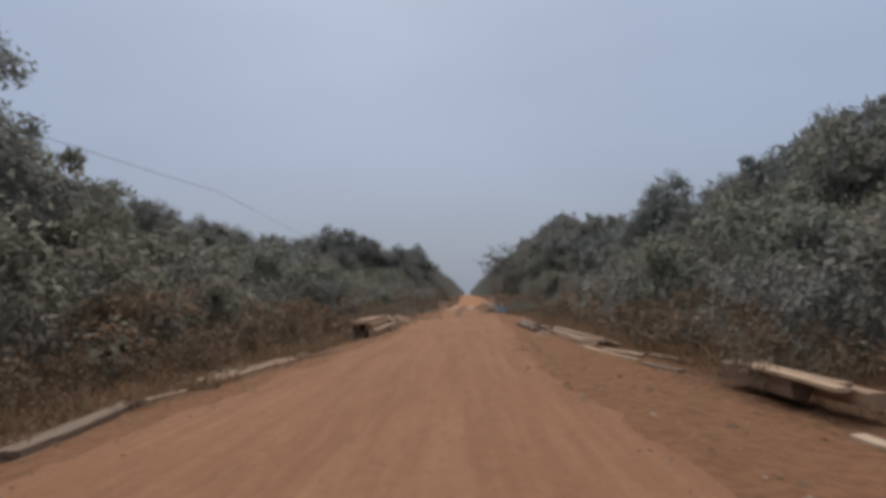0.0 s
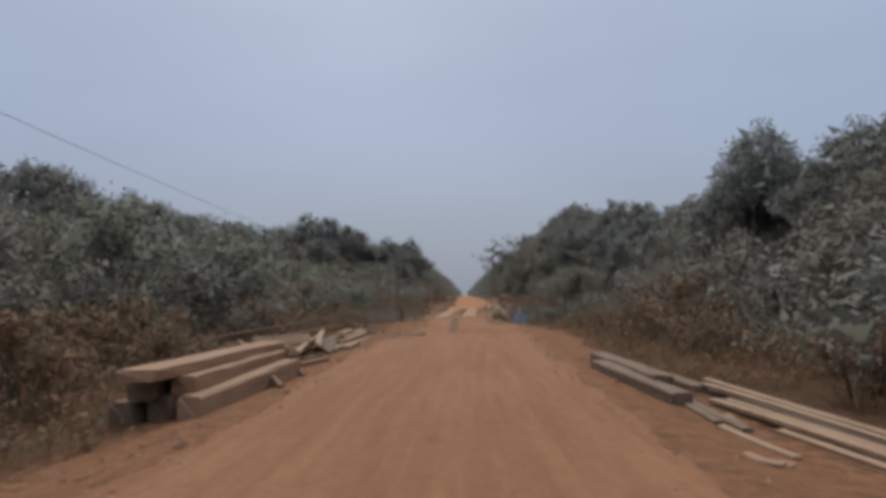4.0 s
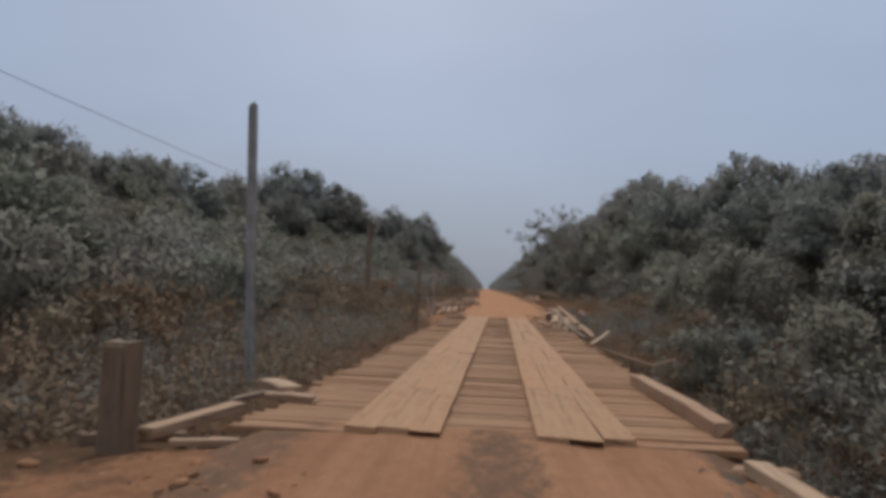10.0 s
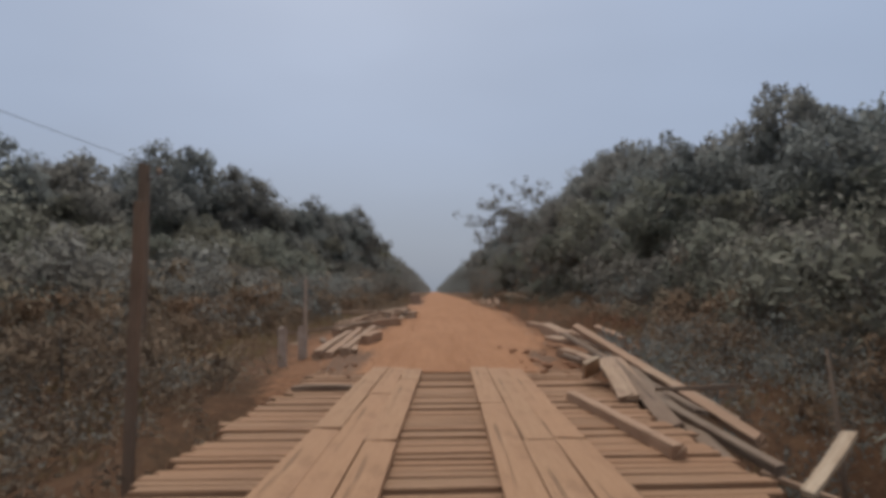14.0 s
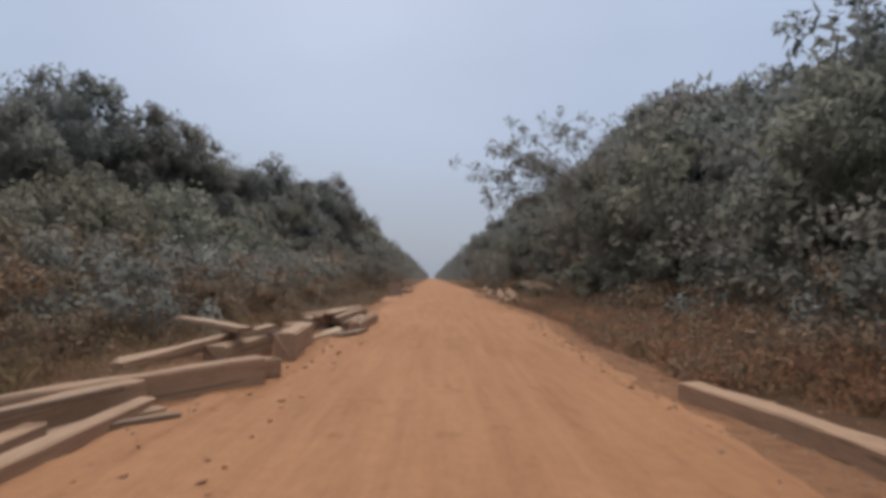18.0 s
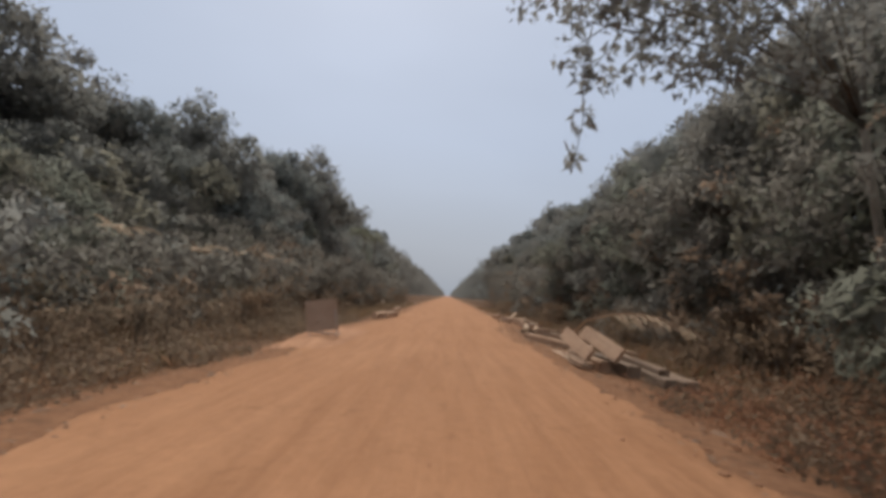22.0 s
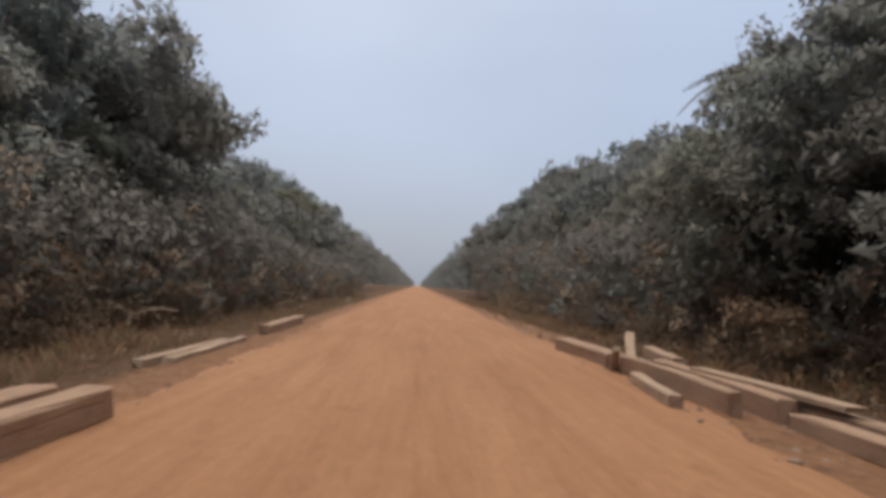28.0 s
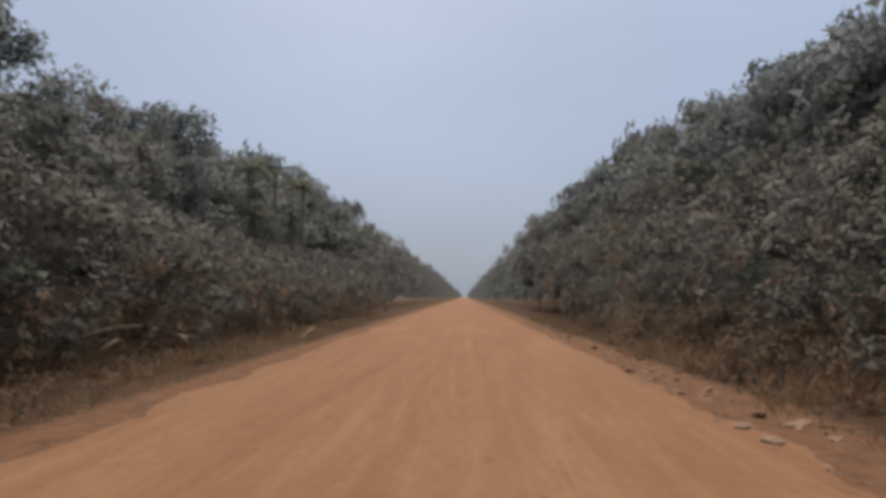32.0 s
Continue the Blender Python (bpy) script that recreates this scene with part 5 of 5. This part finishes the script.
def forest(side, edge, top):
    q = np.random.default_rng(40 + side)
    for row, (back, low, high, step) in enumerate(((2.2, 0.72, 0.94, 5.6), (5.6, 0.95, 1.06, 5.8), (12.0, 0.90, 1.03, 10.5))):
        y = 8.0 + row * 1.7
        while y < 300:
            x = np.interp(y, *edge) + back + q.normal(0, 0.7)
            k = (4, 2, 0, 2, 0)[q.integers(5)] if row == 0 else (0, 1, 3, 0, 1)[q.integers(5)]
            h = 1.45 + (np.interp(y, *top) - 1.45) * (x - 1.0) / (np.interp(y, *edge) + 3.0) * q.uniform(low, high)
            if row == 2:
                h *= 1.0 - 0.2 * smooth(140, 155, y) * (side < 0) * (1.0 - smooth(240, 260, y)) - 0.16 * (side > 0 and 142 < y < 154)
            grown(k, side * x, y + q.normal(0, 0.6), h, q.uniform(0, 6.28), row == 2 or y > 245)
            y += step * q.uniform(0.8, 1.2)
    for row, (out, size, step) in enumerate(((4.2, 0.75, 4.2), (6.6, 1.0, 4.2), (9.6, 1.3, 5.2), (14.5, 1.8, 8.0))):
        y = -4.0 + row
        while y < 240:
            road = np.interp(y, RIGHT_Y, RIGHT_X) if side > 0 else -np.interp(y, LEFT_Y, LEFT_X)
            x = road + out + q.normal(0, 0.7)
            if side < 0 and 157 < y < 215:
                x += 1.6 if row == 0 else 0.6
            close = road + 2.6 + cleared(side, y) + 1.2 * (side > 0 and y < 32) + 1.5 * (side < 0 and 41 < y < 61)
            if BRIDGE_0 - 2 < y < BRIDGE_1 + 4:
                close += 1.4
            if close < x < np.interp(y, *edge) - 0.6 + 2.0 * smooth(110, 130, y):
                k = (5, 2, 4, 5, 2)[q.integers(5)] if row == 0 else (0, 1, 3, 4, 5)[q.integers(5)] if row == 1 else (1, 3, 1, 3, 0)[q.integers(5)]
                s = min(size * q.uniform(0.75, 1.25), slope_top(side, x, y, edge, top) / 2.4)
                plant(SHRUBS[k], side * x, y, s, q.uniform(0, 6.28))
            y += step * q.uniform(0.8, 1.2) * (1.0 if y < 200 else 1.4)
    for _ in range(80 if side < 0 else 40):
        y = q.uniform(6, 230)
        x = q.uniform(14.0, np.interp(y, *edge) - 1.5) if np.interp(y, *edge) > 16 else 0
        if x > 10:
            grown((4, 2, 4)[q.integers(3)], side * x, y, slope_top(side, x, y, edge, top) * q.uniform(0.8, 1.1), q.uniform(0, 6.28))


def cleared(side, y):
    """How much farther out the growth begins where timber lies on the verge."""
    if side < 0:
        return 1.5 * (90 < y < 121) + 0.8 * (157 < y < 182)
    return 1.6 * (92 < y < 105) + 1.8 * (135 < y < 176)


forest(-1, LEFT_EDGE, LEFT_TOP)
forest(1, RIGHT_EDGE, RIGHT_TOP)


def thicket(side, edge, top):
    """Undergrowth that fills the slope up to the tall trees and the space between their trunks."""
    q = np.random.default_rng(45 + side)
    centres, radii = [], []
    for _ in range(5000 if side < 0 else 3800):
        y = q.uniform(-10, 265)
        far = np.interp(y, *edge)
        road = np.interp(y, RIGHT_Y, RIGHT_X) if side > 0 else -np.interp(y, LEFT_Y, LEFT_X)
        x = q.uniform(min(far - 1.0, road + 6.5 - 2.5 * smooth(100, 125, y) + cleared(side, y)), far + 3.0)
        centres.append((side * x, y, land(side * x, y) + slope_top(side, x, y, edge, top) * q.uniform(0.05, 0.95) ** 0.8))
        radii.append(q.uniform(0.45, 0.8) + 0.012 * x)
    centres, radii = np.array(centres), np.array(radii)
    share = smooth(100, 125, centres[:, 1]) * np.clip(1.0 - 0.36 * centres[:, 2], 0.05, 0.85) * (0.7 if side < 0 else 1.0)
    dusty = q.uniform(0, 1, len(centres)) < share
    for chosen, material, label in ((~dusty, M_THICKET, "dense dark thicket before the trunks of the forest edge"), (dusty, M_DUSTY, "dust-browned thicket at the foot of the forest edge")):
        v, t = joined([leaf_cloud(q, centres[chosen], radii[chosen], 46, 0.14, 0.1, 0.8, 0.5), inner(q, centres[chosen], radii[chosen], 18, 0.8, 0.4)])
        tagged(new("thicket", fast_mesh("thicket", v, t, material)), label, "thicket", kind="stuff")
    centres, radii = [], []
    for _ in range(1000):
        y = q.uniform(-10, 300)
        x = np.interp(y, *edge) + q.uniform(3.0, 15.0)
        centres.append((side * x, y, q.uniform(0.0, 0.72 * np.interp(y, *top))))
        radii.append(q.uniform(1.3, 2.1))
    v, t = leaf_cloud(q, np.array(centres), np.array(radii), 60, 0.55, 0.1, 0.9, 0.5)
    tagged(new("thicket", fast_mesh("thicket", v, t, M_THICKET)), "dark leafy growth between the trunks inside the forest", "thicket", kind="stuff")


thicket(-1, LEFT_EDGE, LEFT_TOP)
thicket(1, RIGHT_EDGE, RIGHT_TOP)


def deep_forest(side, edge, top):
    """The forest behind its edge, seen over and between the first trees."""
    q = np.random.default_rng(48 + side)
    n = 1700
    y = q.uniform(-45, 310, n)
    x = np.interp(y, *edge) + q.uniform(12, 60, n)
    z = np.interp(y, *top) * q.uniform(0.15, 0.95, n)
    v, t = leaf_cloud(q, np.stack([side * x, y, z], 1), q.uniform(1.8, 3.4, n), 40, 1.0, 0.1, 0.7, 0.5)
    tagged(new("forest", fast_mesh("forest", v, t, M_LEAF)), "dense dark rainforest behind the roadside trees", "forest", kind="stuff")


deep_forest(-1, LEFT_EDGE, LEFT_TOP)
deep_forest(1, RIGHT_EDGE, RIGHT_TOP)


def far_forest(side):
    """The same forest where it closes in on the road's far end."""
    q = np.random.default_rng(50 + side)
    centres, radii = [], []
    y = 296.0
    while y < 2600:
        step = 3.0 * (y / 300) ** 1.35
        for back in (0.0, 4.0, 9.0):
            for _ in range(8):
                h = (16.0 + 2.0 * rough(side * 5, y, 0.05)) * (0.78 + 0.03 * back)
                centres.append((side * (13.0 + back + q.normal(0, 1.2)), y + q.normal(0, step), h * q.uniform(0.06, 1.0) ** 0.8))
                radii.append(q.uniform(0.9, 1.8) * (y / 300) ** 0.45)
        y += step
    centres, radii = np.array(centres), np.array(radii)
    v, t = joined([leaf_cloud(q, centres, radii, 16, 0.62, 0.3, 0.8, 0.5), inner(q, centres, radii, 10)])
    tagged(new("far_forest", fast_mesh("far_forest", v, t, M_LEAF)), "distant dark forest closing in along the straight road", "forest", kind="stuff")


far_forest(-1)
far_forest(1)


# single trees that stand out
def overhanging_tree():
    q = np.random.default_rng(61)
    root = tagged(new("tree"), "leaning tree whose open leafy boughs hang over the road", "tree", "forest edge trees")
    bx, by = 11.4, 138.2
    bz = land(bx, by)
    root.location = (bx, by, bz)
    fork = Vector((-1.2, -0.6, 6.4))
    pieces = [tube([(0, 0, -0.5), (-0.2, -0.1, 2.6), fork], (0.17, 0.13, 0.09), 8)]
    tips = [(-7.2, -2.2, 8.3), (-6.5, -1.2, 9.6), (-5.6, -2.4, 7.4), (-6.6, -3.0, 7.0), (-4.6, -1.6, 10.8), (-2.8, -1.7, 11.2), (-5.0, -2.6, 9.3), (-3.6, 0.6, 9.4),
            (-1.2, -0.6, 10.6), (-3.4, -2.8, 8.4), (-2.2, -2.2, 7.4), (-4.2, -1.0, 8.6), (0.6, 0.6, 10.2), (-4.4, -3.0, 6.4)]
    centres, radii = [], []
    for n, tip in enumerate(tips):
        tip = Vector(tip) + Vector((-1.9, -1.2, 0.0))
        m = fork.lerp(tip, 0.5) + Vector((0, 0, 0.7 - 0.04 * n))
        pieces.append(tube([fork, fork.lerp(m, 0.6) + Vector((0, 0, 0.2)), m, tip], (0.04, 0.034, 0.025, 0.011), 5))
        for _ in range(9 if n < 4 else 12):
            s = q.uniform(0.45, 1.05)
            c = m.lerp(tip, s) if s > 0.5 else fork.lerp(m, 0.6 + s * 0.8)
            twig = Vector(c) + Vector((q.normal(0, 0.5), q.normal(0, 0.5), q.normal(0, 0.42)))
            pieces.append(tube([c, twig], (0.016, 0.008), 4))
            centres.append(twig)
            radii.append(q.uniform(0.25, 0.5))
    hang = [(-8.1, -3.8, 7.2), (-8.25, -3.8, 6.2), (-8.2, -3.85, 5.3), (-8.3, -3.8, 4.6)]
    pieces.append(tube(hang, (0.014, 0.012, 0.010, 0.008), 4))
    for c in hang[1:]:
        centres.append(c)
        radii.append(0.22)
    v, t = joined(pieces)
    part("trunk", fast_mesh("trunk", v, t, M_BARK, True), root, "forked grey trunk with long bare boughs")
    v, t = leaf_cloud(q, np.array([tuple(c) for c in centres]), np.array(radii), 26, 0.20, 0.6, 1.0)
    part("crown", fast_mesh("crown", v, t, M_LEAF), root, "sparse hanging leaves")


overhanging_tree()
palm = make_palm(71, 10.3, 17, 2.4, M_FROND, "green feather palm standing out of the forest edge", 1.0)
palm.location = (13.1, 182.6, land(13.1, 182.6))
for x, y, s, a in ((-13.9, 240.0, 1.16, 80), (-12.6, 243.5, 1.08, 200), (-15.2, 236.5, 1.12, 300)):
    copy_thing(palm, Matrix.LocRotScale((x, y, land(x, y)), Euler((0, 0, radians(a))), (s, s, s)))
for k, x, y, top in ((1, -20.2, 24.4, 14.2), (2, -19.0, 30.4, 9.2), (2, -19.8, 34.5, 8.4), (1, -33.2, 47.0, 15.8), (1, -30.5, 150.0, 18.4), (0, -26.8, 148.5, 17.2), (0, -24.4, 152.4, 16.0), (0, -22.4, 155.6, 15.2), (1, -34.0, 151.0, 16.4), (1, -60.0, 175.0, 21.8), (0, -52.0, 178.0, 18.0), (1, -21.6, 160.0, 14.8), (1, -17.6, 169.6, 14.9),
                     (0, -36.5, 97.0, 13.6), (1, -14.3, 195.6, 16.9), (1, -16.4, 203.0, 15.8), (0, -16.2, 187.0, 15.0), (0, -18.3, 231.0, 14.6),
                     (5, 22.3, 119.4, 15.3), (5, 14.2, 119.0, 11.6), (2, 12.4, 116.8, 8.6), (4, 9.6, 132.6, 6.2), (2, 11.4, 128.6, 8.6), (1, 16.2, 58.0, 10.6), (1, 19.0, 63.5, 12.5), (1, 22.5, 142.5, 16.6), (1, 19.6, 155.0, 18.3), (0, 24.5, 149.0, 16.4), (1, 35.0, 126.0, 16.4),
                     (1, 20.5, 214.0, 15.4), (1, 23.0, 264.0, 20.0), (1, 15.4, 175.0, 14.5), (1, 17.6, 182.6, 16.2), (4, 11.2, 179.8, 6.8), (2, 13.2, 180.6, 8.4), (2, 12.8, 185.0, 8.8)):
    grown(k, x, y, top, 1.3 * x + y)
dead = make_palm(72, 3.3, 9, 1.2, M_DEADFROND, "wilted palm with pale dead fronds at the forest edge", 1.1)
dead.location = (-9.4, 157.0, land(-9.4, 157.0))
for x, y, s, a in ((-9.0, 161.5, 1.0, 70), (-10.2, 152.0, 0.95, 150), (-11.5, 147.0, 1.05, 220)):
    copy_thing(dead, Matrix.LocRotScale((x, y, land(x, y)), Euler((0, 0, radians(a))), (s, s, s)))


def fallen_frond(x, y, z, turn, length):
    q = np.random.default_rng(int(abs(x * 10 + y)))
    stem = tube([(-0.7, 0.9, -0.75), (-0.3, 0.3, -0.12), (0, 0, 0)], (0.05, 0.04, 0.035), 5)
    v, t = joined([frond(q, length, 40, 0.5, 0.5), stem])
    ob = new("palm_frond", fast_mesh("palm_frond", v, t, M_DEADFROND))
    ob.matrix_world = pose(x, y, z, 0, 0, turn)
    tagged(ob, "dry brown palm frond arching over the beams", "palm frond")


fallen_frond(5.35, 142.0, 1.12, 0, 3.1)


def stick(x0, y0, z0, x1, y1, z1, girth, name="fallen_branch", label="bleached fallen branch in the undergrowth", material=M_PALE):
    a, b = Vector((x0, y0, land(x0, y0) + z0)), Vector((x1, y1, land(x1, y1) + z1))
    m = a.lerp(b, 0.5) + Vector((0.08, 0.0, 0.12))
    v, t = tube([a, m, b], (girth, girth * 0.8, girth * 0.45), 6)
    tagged(new(name, fast_mesh(name, np.array(v), np.array(t), material, True)), label, "branch", "fallen branches")


stick(-8.9, 179.2, 0.75, -8.0, 180.2, 0.45, 0.075)
stick(-8.2, 179.8, 0.5, -6.9, 180.6, 0.62, 0.05)
stick(-8.1, 179.4, 0.0, -8.2, 180.0, 0.7, 0.08)
stick(-8.3, 179.6, 0.6, -9.3, 180.6, 0.95, 0.05)
stick(-7.6, 180.0, 0.45, -7.0, 179.6, 0.8, 0.035)
stick(-6.6, 194.6, 0.45, -5.6, 195.6, 0.6, 0.035)
stick(-5.4, 193.4, 0.25, -4.9, 194.4, 0.4, 0.035)
stick(-8.6, 203.0, 0.7, -7.4, 204.2, 0.95, 0.04)
stick(-6.8, 201.0, 0.55, -6.5, 201.3, 0.75, 0.05)
stick(-4.6, 210.8, 0.1, -4.3, 211.6, 0.4, 0.05)
stick(-9.2, 152.0, 1.2, -8.6, 152.8, 1.5, 0.03)
stick(4.2, 84.0, 0.1, 5.8, 84.6, 1.2, 0.04)
stick(5.2, 86.0, 0.0, 5.05, 86.1, 3.4, 0.05, "bare_trunk", "thin bare grey trunk standing in the ditch", M_GREYWOOD)
stick(3.6, 86.6, 0.1, 4.6, 85.2, 1.0, 0.04)
rs = np.random.default_rng(77)
for _ in range(16):
    x, y, tall = -rs.uniform(5.6, 8.4), rs.uniform(112, 150), rs.uniform(0.6, 1.5)
    stick(x, y, 0.1, x + rs.normal(0, 0.3), y + rs.normal(0, 0.3), tall, rs.uniform(0.012, 0.022), "dry_stem", "dry pale stem standing among the roadside weeds")


# ---------------------------------------------------------------- grass and weeds
def verge_grass(side, seed, count, y0, y1, material, label, tall):
    """Tufts of bent blades on the verge, thicker away from the wheel tracks."""
    q = np.random.default_rng(seed)
    base, height = [], []
    while len(base) < count:
        y = y0 + (y1 - y0) * q.random() ** 1.15
        edge = -np.interp(y, LEFT_Y, LEFT_X) if side < 0 else np.interp(y, RIGHT_Y, RIGHT_X)
        off = 0.7 + 6.5 * q.random() ** 1.1
        off += cleared(side, y)
        if side > 0 and y < 32:
            off += 2.7
        if BRIDGE_0 - 2 < y < BRIDGE_1 + 2:
            off += 1.2
        if side < 0 and 41 < y < 60:
            off += 2.6
        x = side * (edge + off)
        if rough(x, y, 0.6, 3.0) + 0.35 < 0.9 * math.exp(-off * 0.55):
            continue
        base.append((x, y, land(x, y) - 0.03))
        height.append(tall * q.uniform(0.45, 1.2) * (0.5 + 0.5 * min(1, off / 2.5)) * (1 + 0.5 * rough(x, y, 0.25, 8.0)))
    per = 5
    base, height = np.repeat(np.array(base), per, 0), np.repeat(np.array(height), per)
    n = len(base)
    base[:, :2] += q.normal(0, 0.09, (n, 2))
    a = q.uniform(0, 2 * math.pi, n)
    lean = np.stack([np.cos(a), np.sin(a), np.zeros(n)], 1) * (height * q.uniform(0.1, 0.7, n))[:, None]
    across = np.stack([-np.sin(a), np.cos(a), np.zeros(n)], 1) * (0.004 + 0.008 * q.random(n))[:, None]
    h = (height * q.uniform(0.5, 1.1, n))[:, None] * (0, 0, 1)
    verts = np.stack([base - across, base + across, base + lean * 0.4 + h * 0.65 + across * 0.6, base + lean + h], 1)
    tris = np.array([(0, 1, 2), (0, 2, 3)])[None] + 4 * np.arange(n)[:, None, None]
    tagged(new("verge_grass", fast_mesh("verge_grass", verts.reshape(-1, 3), tris.reshape(-1, 3), material)), label, "grass", kind="stuff")


verge_grass(-1, 81, 4200, 0, 240, M_GREENGRASS, "dusty olive weeds and grass on the verge", 0.42)
verge_grass(1, 82, 4200, 0, 240, M_GREENGRASS, "dusty olive weeds and grass on the verge", 0.42)
verge_grass(1, 83, 900, 103, 132, M_GRASS, "tall dry reddish grass on the verge", 0.5)
verge_grass(-1, 84, 1200, 120, 150, M_GRASS, "dry reddish grass on the verge", 0.45)
verge_grass(-1, 85, 1600, 0, 60, M_GRASS, "dry brown grass on the verge", 0.4)
verge_grass(1, 86, 2200, 136, 235, M_GRASS, "dry brown grass on the verge", 0.5)
verge_grass(-1, 87, 1600, 160, 235, M_GRASS, "dry brown grass on the verge", 0.4)
verge_grass(1, 88, 1300, 0, 60, M_GRASS, "dry brown grass on the verge", 0.4)


def undergrowth(side, seed, count, y0=-2.0, y1=235.0, start=1.0, deep=9.0, base=0.12, material=M_WEED, leaf=0.09, label="low brown scrub and weeds between road and forest"):
    """Low brown scrub between the road's shoulder and the forest edge, higher towards the trees."""
    q = np.random.default_rng(seed)
    centres, radii = [], []
    while len(centres) < count:
        y = q.uniform(y0, y1)
        edge = -np.interp(y, LEFT_Y, LEFT_X) if side < 0 else np.interp(y, RIGHT_Y, RIGHT_X)
        far = np.interp(y, *(LEFT_EDGE if side < 0 else RIGHT_EDGE))
        off = q.uniform(start, min(deep, far - edge - 0.5))
        off += cleared(side, y)
        if side > 0 and y < 32:
            off += 2.7
        if BRIDGE_0 - 14 < y < BRIDGE_1 + 2:
            off += 1.4 if y < BRIDGE_0 else 0.5
        if side < 0 and 41 < y < 61:
            off += 2.0
        x = side * (edge + off)
        if rough(x, y, 0.35, 12.0) < 0.22 - 0.22 * off - base:
            continue
        top = (base + 0.17 * off) * q.uniform(0.5, 1.15)
        s = q.uniform(0.22, 0.5) * (0.7 + 0.06 * off)
        centres.append((x, y, land(x, y) + max(0.1, min(top, 1.4) - 0.2) * q.random() ** 0.6))
        radii.append(s)
    v, t = leaf_cloud(q, np.array(centres), np.array(radii), int(2.6 / leaf), leaf, 0.0, 0.8)
    tagged(new("undergrowth", fast_mesh("undergrowth", v, t, material)), label, "undergrowth", kind="stuff")


undergrowth(-1, 91, 2600)
undergrowth(1, 92, 2600)
undergrowth(1, 93, 620, 106.0, 136.0, 0.25, 3.6, 0.42)
undergrowth(1, 96, 1000, 104.0, 136.0, 0.15, 5.5, 0.5, M_REDSCRUB, 0.055, "red-brown dusty scrub on the road shoulder")
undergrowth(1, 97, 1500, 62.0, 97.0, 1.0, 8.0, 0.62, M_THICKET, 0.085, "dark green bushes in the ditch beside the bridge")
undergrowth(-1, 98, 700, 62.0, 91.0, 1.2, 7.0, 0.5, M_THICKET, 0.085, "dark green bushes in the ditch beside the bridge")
undergrowth(-1, 95, 520, 60.0, 92.0, 0.3, 4.0, 0.34)
undergrowth(-1, 94, 620, 121.0, 158.0, 0.25, 3.6, 0.36)
